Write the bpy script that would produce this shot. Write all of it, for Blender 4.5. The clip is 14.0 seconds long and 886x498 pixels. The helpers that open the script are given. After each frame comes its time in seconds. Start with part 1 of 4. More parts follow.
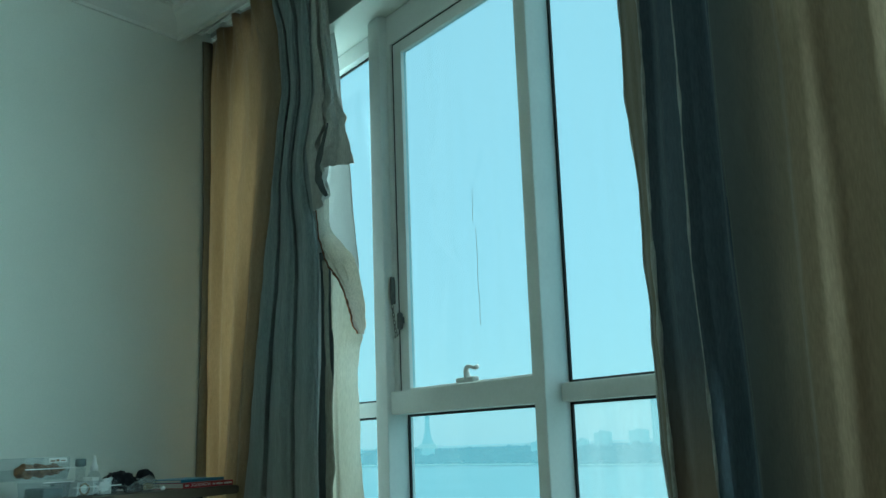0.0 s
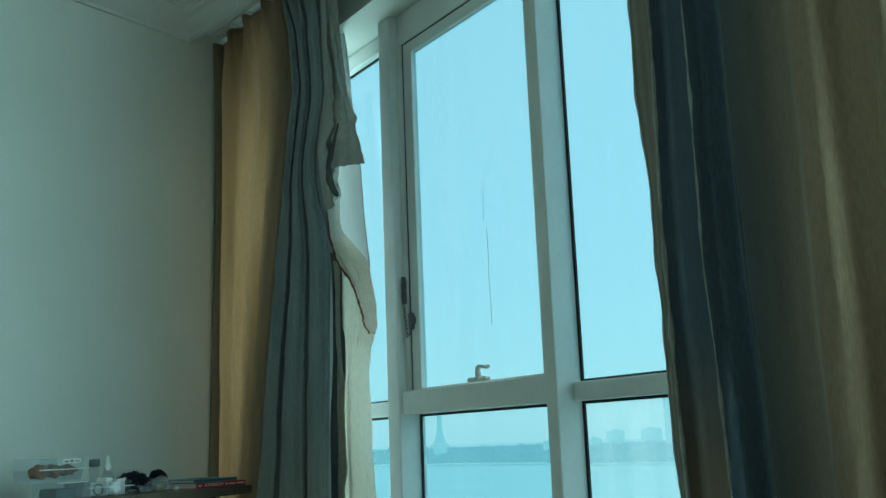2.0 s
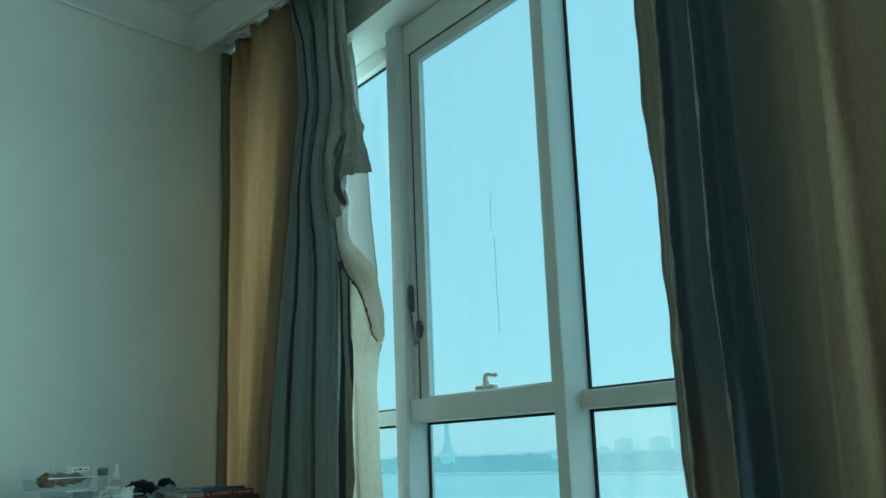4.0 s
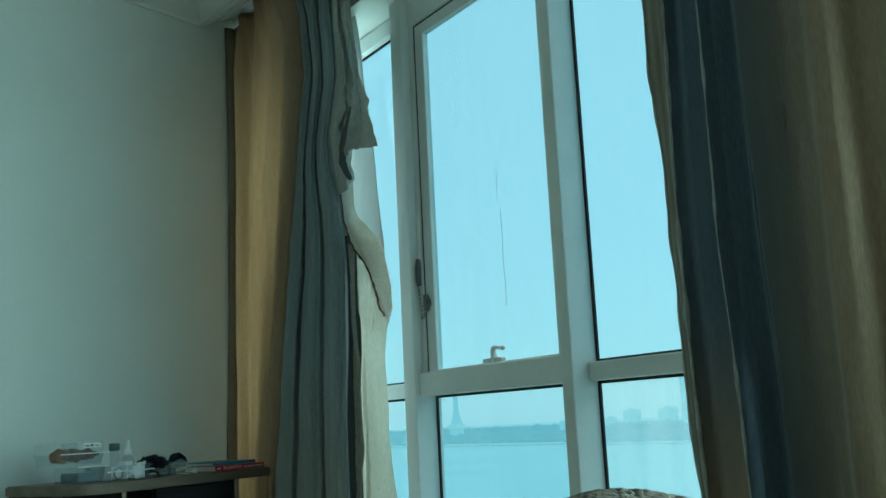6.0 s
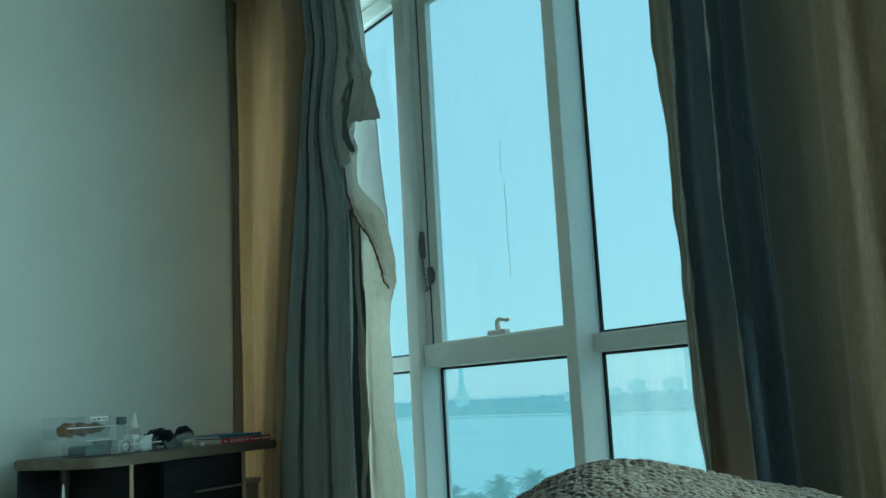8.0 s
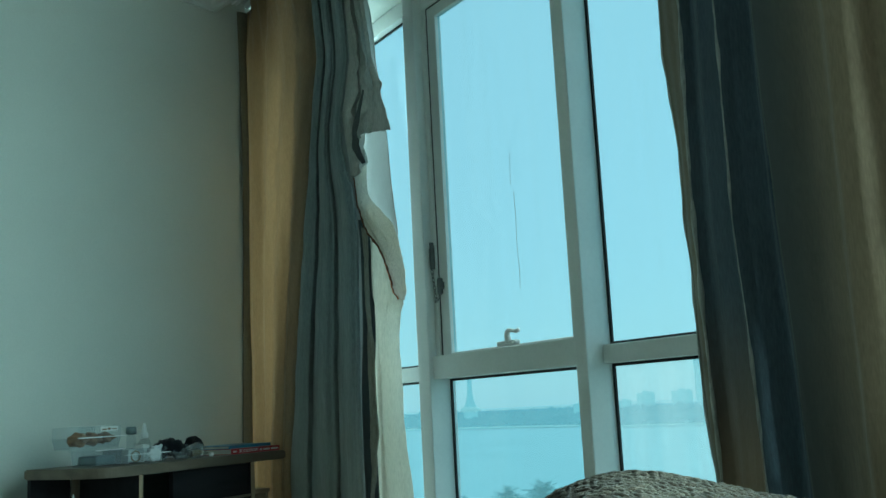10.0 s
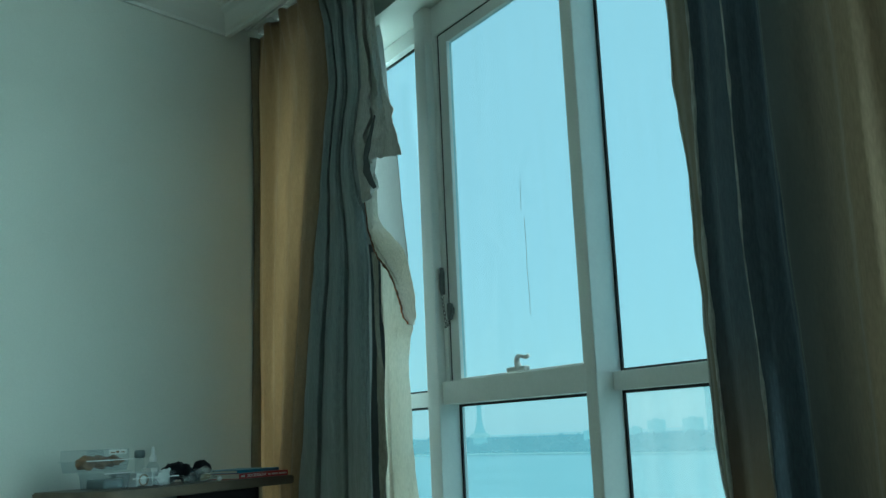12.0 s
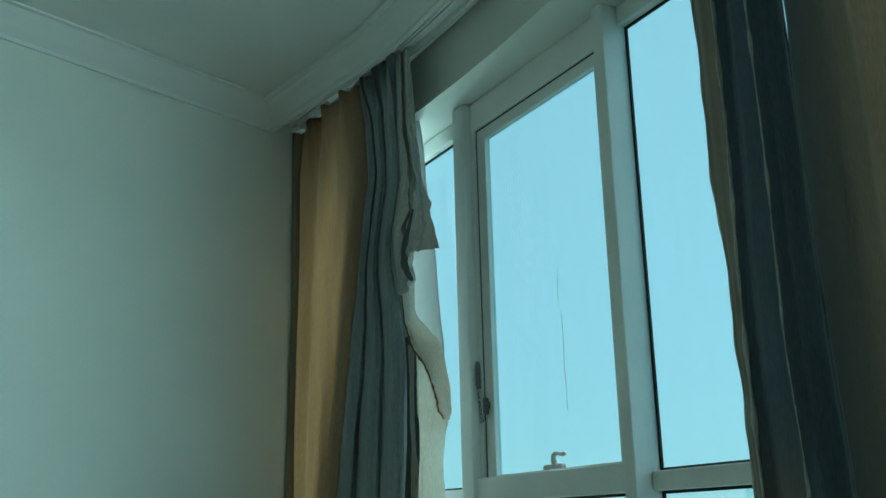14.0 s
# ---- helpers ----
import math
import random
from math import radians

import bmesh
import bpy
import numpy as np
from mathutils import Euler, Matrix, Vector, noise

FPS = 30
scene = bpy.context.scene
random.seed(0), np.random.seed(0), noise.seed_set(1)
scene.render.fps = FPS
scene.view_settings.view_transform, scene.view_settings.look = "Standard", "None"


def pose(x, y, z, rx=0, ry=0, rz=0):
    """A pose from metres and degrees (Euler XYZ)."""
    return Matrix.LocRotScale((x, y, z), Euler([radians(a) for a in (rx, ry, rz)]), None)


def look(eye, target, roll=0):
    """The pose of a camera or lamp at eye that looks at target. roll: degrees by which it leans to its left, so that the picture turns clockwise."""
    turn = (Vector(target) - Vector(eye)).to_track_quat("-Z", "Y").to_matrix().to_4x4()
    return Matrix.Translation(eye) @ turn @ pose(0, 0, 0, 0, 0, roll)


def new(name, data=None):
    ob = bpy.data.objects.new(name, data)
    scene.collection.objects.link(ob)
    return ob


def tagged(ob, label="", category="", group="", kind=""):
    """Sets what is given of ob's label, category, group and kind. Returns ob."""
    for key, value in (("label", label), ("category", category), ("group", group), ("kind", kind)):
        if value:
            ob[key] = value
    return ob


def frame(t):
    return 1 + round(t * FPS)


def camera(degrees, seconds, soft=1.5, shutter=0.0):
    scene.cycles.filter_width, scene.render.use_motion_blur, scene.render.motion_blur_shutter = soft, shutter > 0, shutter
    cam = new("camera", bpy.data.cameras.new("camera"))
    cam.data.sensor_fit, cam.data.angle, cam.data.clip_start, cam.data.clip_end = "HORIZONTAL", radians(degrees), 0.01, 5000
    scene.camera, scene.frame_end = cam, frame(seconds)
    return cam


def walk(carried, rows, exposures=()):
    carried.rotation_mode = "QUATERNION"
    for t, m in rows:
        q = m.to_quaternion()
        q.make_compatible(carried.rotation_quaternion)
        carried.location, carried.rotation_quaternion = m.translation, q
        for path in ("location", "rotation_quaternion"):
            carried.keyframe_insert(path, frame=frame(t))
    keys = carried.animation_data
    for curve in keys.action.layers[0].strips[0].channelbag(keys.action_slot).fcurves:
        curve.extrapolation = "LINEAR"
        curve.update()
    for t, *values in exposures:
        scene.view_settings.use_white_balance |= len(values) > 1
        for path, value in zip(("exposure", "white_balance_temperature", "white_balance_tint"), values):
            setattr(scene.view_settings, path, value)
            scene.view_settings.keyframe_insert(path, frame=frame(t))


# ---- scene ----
EYE_ROWS = [
    (0, 3.1183, -1.9511, 0.8892, 101.113, 2.028, 55.680),
    (0.5, 3.1181, -1.9507, 0.8895, 101.165, 2.024, 55.818),
    (1, 3.1195, -1.9534, 0.8884, 101.164, 2.143, 55.981),
    (1.5, 3.1197, -1.9520, 0.8889, 101.095, 2.139, 56.192),
    (2, 3.1201, -1.9510, 0.8904, 101.095, 2.181, 56.380),
    (2.5, 3.1205, -1.9508, 0.8900, 101.289, 2.204, 56.521),
    (3, 3.1232, -1.9546, 0.8879, 101.630, 2.107, 56.631),
    (5.5, 3.1213, -1.9527, 0.8895, 100.928, 2.401, 57.226),
    (6, 3.1231, -1.9519, 0.8905, 100.065, 2.734, 57.335),
    (6.5, 3.1205, -1.9484, 0.8902, 99.184, 3.008, 57.429),
    (7, 3.1200, -1.9471, 0.8909, 98.519, 3.180, 57.520),
    (9.5, 3.1204, -1.9492, 0.8907, 98.724, 3.041, 57.970),
    (10, 3.1218, -1.9528, 0.8901, 99.143, 2.872, 58.135),
    (10.5, 3.1204, -1.9537, 0.8918, 99.461, 2.766, 58.236),
    (11, 3.1206, -1.9509, 0.8908, 99.798, 2.695, 58.326),
    (11.5, 3.1215, -1.9507, 0.8916, 100.095, 2.613, 58.464),
    (12, 3.1224, -1.9523, 0.8902, 100.627, 2.403, 58.670),
    (12.5, 3.1216, -1.9569, 0.8908, 101.310, 2.118, 58.956),
    (13, 3.1213, -1.9569, 0.8897, 102.384, 1.728, 59.350),
    (13.5, 3.1201, -1.9563, 0.8853, 103.642, 1.414, 59.755),
    (14, 3.1226, -1.9551, 0.8892, 106.140, 1.268, 60.572),
]
cam = camera(48.54, 14.0)
walk(cam, [(t, pose(x, y, z, rx, ry, rz)) for t, x, y, z, rx, ry, rz in EYE_ROWS],
     exposures=[(0.0, 0.05, 5350, -22), (7.0, 0.0, 5350, -22), (14.0, -0.12, 5350, -22)])

# ---- daylight: a bright hazy sky over the bay, the sun spread wide by the haze ----
SUN_ELEV, SUN_AZ = radians(42), radians(-8)
world = bpy.data.worlds.new("sky")
scene.world = world
world.use_nodes = True
world.cycles.sampling_method, world.cycles.sample_map_resolution = "MANUAL", 512
wn = world.node_tree
sky = wn.nodes.new("ShaderNodeTexSky")
sky.sky_type = "NISHITA"
sky.sun_disc = False
sky.sun_elevation, sky.sun_rotation = SUN_ELEV, SUN_AZ
sky.air_density, sky.dust_density, sky.ozone_density = 1.0, 1.0, 1.0
# a bright even haze whitens the blue of the sky
veil = wn.nodes.new("ShaderNodeMix")
veil.data_type = "RGBA"
veil.inputs["Factor"].default_value = 0.82
veil.inputs["B"].default_value = (7.2, 8.0, 8.6, 1)
wn.links.new(sky.outputs[0], veil.inputs["A"])
wn.links.new(veil.outputs["Result"], wn.nodes["Background"].inputs[0])
wn.nodes["Background"].inputs[1].default_value = 0.104
sun_data = bpy.data.lights.new("sun", "SUN")
sun_data.energy, sun_data.angle, sun_data.color = 2.5, radians(55), (1.0, 0.97, 0.93)
sun = new("sun", sun_data)
sun_dir = Vector((math.sin(SUN_AZ) * math.cos(SUN_ELEV), math.cos(SUN_AZ) * math.cos(SUN_ELEV), math.sin(SUN_ELEV)))
sun.matrix_world = look(sun_dir * 60, (0, 0, 0))
# added fill lamps: two by unseen east panes, one behind the drawn-back curtain
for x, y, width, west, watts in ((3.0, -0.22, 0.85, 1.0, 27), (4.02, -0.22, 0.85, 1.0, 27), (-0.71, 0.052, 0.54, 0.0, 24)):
    fill = bpy.data.lights.new("fill_lamp", "AREA")
    fill.shape, fill.size, fill.size_y = "RECTANGLE", width, 2.0
    fill.energy, fill.color, fill.spread = watts, (0.82, 0.97, 1.0), radians(115 if west else 180)
    new("fill_lamp", fill).matrix_world = look((x, y, 1.43), (x - west, y - 1.0, 1.43 - 0.25 * west))


# ---- materials ----
def material(name, colour, rough=0.6, metal=0.0, vary=0.08, scale=6.0, fine=120.0, bump=0.05, sheen=0.0, spec=0.4,
             second=None, stretch=(1, 1, 1), per_object=0.0, coords="Object"):
    m = bpy.data.materials.new(name)
    m.use_nodes = True
    nt = m.node_tree
    b = nt.nodes["Principled BSDF"]
    tc = nt.nodes.new("ShaderNodeTexCoord")
    mp = nt.nodes.new("ShaderNodeMapping")
    mp.inputs["Scale"].default_value = stretch
    nt.links.new(tc.outputs[coords], mp.inputs["Vector"])
    big = nt.nodes.new("ShaderNodeTexNoise")
    big.inputs["Scale"].default_value, big.inputs["Detail"].default_value = scale, 5
    small = nt.nodes.new("ShaderNodeTexNoise")
    small.inputs["Scale"].default_value, small.inputs["Detail"].default_value = fine, 3
    for n in (big, small):
        nt.links.new(mp.outputs[0], n.inputs["Vector"])
    ramp = nt.nodes.new("ShaderNodeMix")
    ramp.data_type = "RGBA"
    c2 = second or tuple(c * (1 - 2.2 * vary) for c in colour)
    ramp.inputs["A"].default_value = (*colour, 1)
    ramp.inputs["B"].default_value = (*c2, 1)
    lift = nt.nodes.new("ShaderNodeMapRange")
    lift.inputs[1].default_value, lift.inputs[2].default_value = 0.35, 0.7
    nt.links.new(big.outputs["Fac"], lift.inputs[0])
    nt.links.new(lift.outputs[0], ramp.inputs["Factor"])
    mul = nt.nodes.new("ShaderNodeMix")
    mul.data_type, mul.blend_type = "RGBA", "MULTIPLY"
    mul.inputs["Factor"].default_value = 1.0
    nt.links.new(ramp.outputs["Result"], mul.inputs["A"])
    grain = nt.nodes.new("ShaderNodeMapRange")
    grain.inputs[1].default_value, grain.inputs[2].default_value = 0.3, 0.7
    grain.inputs[3].default_value, grain.inputs[4].default_value = 1 - vary, 1 + vary * 0.4
    nt.links.new(small.outputs["Fac"], grain.inputs[0])
    nt.links.new(grain.outputs[0], mul.inputs["B"])
    last = mul.outputs["Result"]
    if per_object:
        info = nt.nodes.new("ShaderNodeObjectInfo")
        hsv = nt.nodes.new("ShaderNodeHueSaturation")
        rr = nt.nodes.new("ShaderNodeMapRange")
        rr.inputs[3].default_value, rr.inputs[4].default_value = 1 - per_object, 1 + per_object
        nt.links.new(info.outputs["Random"], rr.inputs[0])
        nt.links.new(rr.outputs[0], hsv.inputs["Value"])
        nt.links.new(last, hsv.inputs["Color"])
        last = hsv.outputs[0]
    nt.links.new(last, b.inputs["Base Color"])
    b.inputs["Roughness"].default_value, b.inputs["Metallic"].default_value = rough, metal
    b.inputs["Specular IOR Level"].default_value = spec
    if sheen:
        b.inputs["Sheen Weight"].default_value, b.inputs["Sheen Roughness"].default_value = sheen, 0.4
    if bump:
        bp = nt.nodes.new("ShaderNodeBump")
        bp.inputs["Strength"].default_value, bp.inputs["Distance"].default_value = bump, 0.004
        nt.links.new(small.outputs["Fac"], bp.inputs["Height"])
        nt.links.new(bp.outputs[0], b.inputs["Normal"])
    return m


def cloth(name, colour, through_light, vary=0.1, sheen=0.3, second=None, bump=0.25, crush=0.0):
    """Woven cloth: a rough face that lets a little of the window's light through."""
    m = material(name, colour, 0.9, 0, vary, 3.0, 260.0, bump, sheen, 0.15, second, (1, 1, 0.18))
    nt = m.node_tree
    b, out = nt.nodes["Principled BSDF"], nt.nodes["Material Output"]
    if crush:
        # brushed and crushed pile: broad uneven patches in the nap
        tc = nt.nodes.new("ShaderNodeTexCoord")
        mp = nt.nodes.new("ShaderNodeMapping")
        mp.inputs["Scale"].default_value = (1, 1, 0.35)
        nap = nt.nodes.new("ShaderNodeTexNoise")
        nap.inputs["Scale"].default_value, nap.inputs["Detail"].default_value, nap.inputs["Distortion"].default_value = 22, 4, 0.6
        bp = nt.nodes.new("ShaderNodeBump")
        bp.inputs["Strength"].default_value, bp.inputs["Distance"].default_value = crush, 0.02
        nt.links.new(tc.outputs["Object"], mp.inputs[0])
        nt.links.new(mp.outputs[0], nap.inputs["Vector"])
        nt.links.new(nap.outputs["Fac"], bp.inputs["Height"])
        nt.links.new(b.inputs["Normal"].links[0].from_socket, bp.inputs["Normal"])
        nt.links.new(bp.outputs[0], b.inputs["Normal"])
    tr = nt.nodes.new("ShaderNodeBsdfTranslucent")
    nt.links.new(b.inputs["Base Color"].links[0].from_socket, tr.inputs["Color"])
    mix = nt.nodes.new("ShaderNodeMixShader")
    mix.inputs[0].default_value = through_light
    nt.links.new(b.outputs[0], mix.inputs[1])
    nt.links.new(tr.outputs[0], mix.inputs[2])
    nt.links.new(mix.outputs[0], out.inputs["Surface"])
    return m


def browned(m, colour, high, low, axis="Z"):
    """Blends a cloth's base colour into another between two places."""
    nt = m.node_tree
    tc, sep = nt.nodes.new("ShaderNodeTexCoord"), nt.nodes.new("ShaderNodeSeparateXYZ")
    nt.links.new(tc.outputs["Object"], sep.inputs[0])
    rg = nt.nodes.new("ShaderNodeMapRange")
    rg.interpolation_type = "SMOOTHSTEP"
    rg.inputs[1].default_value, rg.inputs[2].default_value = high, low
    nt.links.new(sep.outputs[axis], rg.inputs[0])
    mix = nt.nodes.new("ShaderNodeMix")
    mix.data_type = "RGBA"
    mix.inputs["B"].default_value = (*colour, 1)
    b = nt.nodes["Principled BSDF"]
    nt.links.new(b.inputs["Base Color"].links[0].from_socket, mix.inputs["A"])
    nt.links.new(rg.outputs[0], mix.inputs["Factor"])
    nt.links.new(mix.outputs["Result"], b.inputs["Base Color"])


def glazing(name, tint, dust):
    """Tinted glass with a film of dust and dried rain runs."""
    m = bpy.data.materials.new(name)
    m.use_nodes = True
    nt = m.node_tree
    out = nt.nodes["Material Output"]
    nt.nodes.remove(nt.nodes["Principled BSDF"])
    clear = nt.nodes.new("ShaderNodeBsdfTransparent")
    clear.inputs[0].default_value = (*tint, 1)
    film = nt.nodes.new("ShaderNodeBsdfTranslucent")
    film.inputs[0].default_value = (0.75, 0.8, 0.8, 1)
    gloss = nt.nodes.new("ShaderNodeBsdfGlossy")
    gloss.inputs["Roughness"].default_value = 0.03
    tc = nt.nodes.new("ShaderNodeTexCoord")
    mp = nt.nodes.new("ShaderNodeMapping")
    mp.inputs["Scale"].default_value = (14, 14, 0.8)
    nz = nt.nodes.new("ShaderNodeTexNoise")
    nz.inputs["Scale"].default_value, nz.inputs["Detail"].default_value = 1.0, 6
    rg = nt.nodes.new("ShaderNodeMapRange")
    rg.inputs[1].default_value, rg.inputs[2].default_value = 0.35, 0.75
    rg.inputs[3].default_value, rg.inputs[4].default_value = dust * 0.75, dust * 1.5
    nt.links.new(tc.outputs["Object"], mp.inputs[0])
    nt.links.new(mp.outputs[0], nz.inputs["Vector"])
    nt.links.new(nz.outputs["Fac"], rg.inputs[0])
    m1, m2 = nt.nodes.new("ShaderNodeMixShader"), nt.nodes.new("ShaderNodeMixShader")
    nt.links.new(rg.outputs[0], m1.inputs[0])
    nt.links.new(clear.outputs[0], m1.inputs[1])
    nt.links.new(film.outputs[0], m1.inputs[2])
    lw = nt.nodes.new("ShaderNodeLayerWeight")
    lw.inputs[0].default_value = 0.2
    gl = nt.nodes.new("ShaderNodeMapRange")
    gl.inputs[3].default_value, gl.inputs[4].default_value = 0.02, 0.10
    nt.links.new(lw.outputs["Facing"], gl.inputs[0])
    nt.links.new(gl.outputs[0], m2.inputs[0])
    nt.links.new(m1.outputs[0], m2.inputs[1])
    nt.links.new(gloss.outputs[0], m2.inputs[2])
    nt.links.new(m2.outputs[0], out.inputs["Surface"])
    return m


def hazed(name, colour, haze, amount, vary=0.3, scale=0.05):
    """Far things with haze painted in: their own colour mixed with a flat haze-coloured glow."""
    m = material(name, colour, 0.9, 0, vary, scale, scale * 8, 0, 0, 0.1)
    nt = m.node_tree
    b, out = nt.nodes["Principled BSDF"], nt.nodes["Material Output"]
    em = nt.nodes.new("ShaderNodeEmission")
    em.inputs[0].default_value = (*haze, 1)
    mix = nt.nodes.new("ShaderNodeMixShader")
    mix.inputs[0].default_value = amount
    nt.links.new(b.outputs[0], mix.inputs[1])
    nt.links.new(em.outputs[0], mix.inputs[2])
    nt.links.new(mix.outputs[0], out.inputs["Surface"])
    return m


def clear_plastic(name, tint=(0.93, 0.95, 0.96), cloud=0.12):
    m = bpy.data.materials.new(name)
    m.use_nodes = True
    nt = m.node_tree
    out = nt.nodes["Material Output"]
    b = nt.nodes["Principled BSDF"]
    b.inputs["Base Color"].default_value = (*tint, 1)
    b.inputs["Roughness"].default_value = 0.12
    tr = nt.nodes.new("ShaderNodeBsdfTransparent")
    tr.inputs[0].default_value = (*tint, 1)
    nz = nt.nodes.new("ShaderNodeTexNoise")
    nz.inputs["Scale"].default_value = 40
    rg = nt.nodes.new("ShaderNodeMapRange")
    rg.inputs[3].default_value, rg.inputs[4].default_value = cloud * 0.4, cloud * 1.8
    nt.links.new(nz.outputs["Fac"], rg.inputs[0])
    mix = nt.nodes.new("ShaderNodeMixShader")
    nt.links.new(rg.outputs[0], mix.inputs[0])
    nt.links.new(tr.outputs[0], mix.inputs[1])
    nt.links.new(b.outputs[0], mix.inputs[2])
    nt.links.new(mix.outputs[0], out.inputs["Surface"])
    return m


M_WALL = material("wall_paint", (0.68, 0.69, 0.63), 0.75, 0, 0.035, 1.6, 160, 0.06)
M_PANEL = material("grey_brown_wall", (0.20, 0.185, 0.16), 0.6, 0, 0.05, 1.5, 100, 0.04)
M_CEIL = material("ceiling_paint", (0.72, 0.73, 0.70), 0.8, 0, 0.03, 1.2, 150, 0.04)
M_FLOOR = material("floor_tile", (0.33, 0.30, 0.25), 0.35, 0, 0.06, 2.0, 60, 0.03)
M_ALU = material("white_coated_aluminium", (0.84, 0.84, 0.81), 0.42, 0, 0.03, 5, 90, 0.02)
M_GASKET = material("black_rubber_gasket", (0.02, 0.022, 0.024), 0.7, 0, 0.1, 20, 200, 0.05)
M_GLASS = glazing("window_glass", (0.80, 0.94, 0.985), 0.03)
M_GLASS_DIRTY = glazing("dusty_window_glass", (0.79, 0.93, 0.97), 0.18)
M_STEEL = material("dull_steel", (0.17, 0.17, 0.16), 0.5, 0.6, 0.12, 60, 300, 0.05)
M_CHROME = material("chrome_tube", (0.92, 0.93, 0.94), 0.09, 1.0, 0.02, 20, 200, 0.0)
M_TAN = cloth("tan_velvet", (0.46, 0.35, 0.235), 0.54, 0.16, 0.5, (0.31, 0.23, 0.145), crush=0.3)
# lit copy of the slate velvet, lighter for light on the far curtain
M_SLATE_LIT = cloth("lit_slate_velvet", (0.40, 0.45, 0.45), 0.40, 0.22, 0.8, (0.26, 0.30, 0.31), crush=0.5)
# foot blended paler, painting the light on its lower folds
browned(M_SLATE_LIT, (0.50, 0.48, 0.41), 1.35, 0.35)
# dark cloth colour painting the shade in creases and gaps
M_SHADE = cloth("crease_shade_cloth", (0.13, 0.14, 0.14), 0.1, 0.2, 0.1)
M_LEAK_BACKING = cloth("grey_leak_backing", (0.46, 0.47, 0.46), 0.6, 0.1, 0.0)
M_SIDE = cloth("brown_gap_shade", (0.29, 0.25, 0.175), 0.06, 0.2, 0.1)
M_HEM = cloth("grey_brown_hem", (0.30, 0.26, 0.20), 0.30, 0.15, 0.4)
M_HEMLINING = cloth("hem_lining", (0.86, 0.83, 0.76), 0.62, 0.2, 0.1, (0.74, 0.68, 0.58), crush=0.35)
M_SOILED = cloth("soiled_hem", (0.30, 0.15, 0.08), 0.2, 0.3, 0.1)
M_STRIP = cloth("worn_velvet_back", (0.66, 0.62, 0.52), 0.5, 0.25, 0.3, (0.36, 0.33, 0.27), crush=0.5)
# shaded copies of the slate velvet: near curtain's shade put into the colour
M_SLATE_SHADED_BROWN = cloth("shaded_slate_brown_foot", (0.13, 0.16, 0.19), 0.08, 0.2, 0.2, (0.07, 0.09, 0.115), crush=0.4)
M_SLATE_SHADED = cloth("shaded_slate_velvet", (0.13, 0.16, 0.19), 0.08, 0.2, 0.2, (0.07, 0.09, 0.115), crush=0.4)
browned(M_SLATE_SHADED_BROWN, (0.38, 0.27, 0.17), 1.15, 0.55)
M_TAN_SHADED = cloth("tan_velvet_shaded_edge", (0.46, 0.35, 0.235), 0.10, 0.16, 0.25, (0.31, 0.23, 0.145), crush=0.3)
# slate grey blended in along x, widened to paint shade on the panel
browned(M_TAN_SHADED, (0.11, 0.125, 0.125), 0.08, -0.16, "X")
# pale colour standing in for light caught on fold crests
M_CREST_LIGHT = cloth("crest_highlight", (0.84, 0.83, 0.78), 0.4, 0.3, 0.6)
M_LINING = cloth("cream_lining", (0.84, 0.83, 0.79), 0.66, 0.12, 0.1, (0.68, 0.64, 0.56), crush=0.3)
M_STAINED = cloth("stained_hem", (0.62, 0.25, 0.11), 0.5, 0.2, 0.1, (0.50, 0.16, 0.06), crush=0.3)
M_FLAP = cloth("worn_backing", (0.70, 0.69, 0.64), 0.40, 0.2, 0.1, (0.38, 0.36, 0.33), crush=0.7)
M_SHEER = cloth("white_sheer", (0.70, 0.71, 0.70), 0.55, 0.05, 0.0)
M_WOOD = material("desk_laminate", (0.16, 0.125, 0.088), 0.5, 0, 0.16, 2.0, 45, 0.06, 0, 0.4, (0.095, 0.075, 0.055), (1, 8, 8))
M_WOOD_DARK = material("dark_board", (0.018, 0.017, 0.019), 0.6, 0, 0.2, 3.0, 50, 0.05, 0, 0.2, None, (1, 8, 8))
M_EDGE = material("beech_edge_band", (0.42, 0.31, 0.20), 0.5, 0, 0.1, 6, 80, 0.04)
M_PLASTIC = clear_plastic("clear_plastic", cloud=0.035)
M_CAKE = material("brown_pastry", (0.27, 0.15, 0.07), 0.7, 0, 0.3, 45, 220, 0.8, 0, 0.4, (0.10, 0.05, 0.025))
M_WHITE = material("white_plastic", (0.78, 0.78, 0.76), 0.4, 0, 0.04, 20, 150, 0.02)
M_PAPER = material("white_paper", (0.76, 0.76, 0.72), 0.85, 0, 0.06, 20, 200, 0.05)
M_BLACK = cloth("black_fabric", (0.010, 0.010, 0.014), 0.0, 0.25, 0.05)
M_RED = material("red_book_cover", (0.42, 0.03, 0.04), 0.35, 0, 0.08, 15, 120, 0.02)
M_BLUE = material("blue_book_cover", (0.05, 0.22, 0.36), 0.35, 0, 0.08, 15, 120, 0.02)
M_PAGES = material("book_pages", (0.68, 0.64, 0.54), 0.9, 0, 0.1, 30, 400, 0.2, 0, 0.3, None, (1, 1, 12))
M_YARN = material("grey_beige_yarn", (0.17, 0.135, 0.098), 0.95, 0, 0.35, 9, 500, 0.7, 0.2, 0.1, (0.085, 0.068, 0.05))
M_TEAL = material("grey_tub", (0.16, 0.2, 0.2), 0.4, 0, 0.1, 20, 120, 0.03)
M_SEA = material("sea_water", (0.36, 0.52, 0.54), 0.38, 0, 0.08, 0.012, 0.25, 0.0, 0, 0.5, (0.30, 0.46, 0.48), (1, 3, 1))
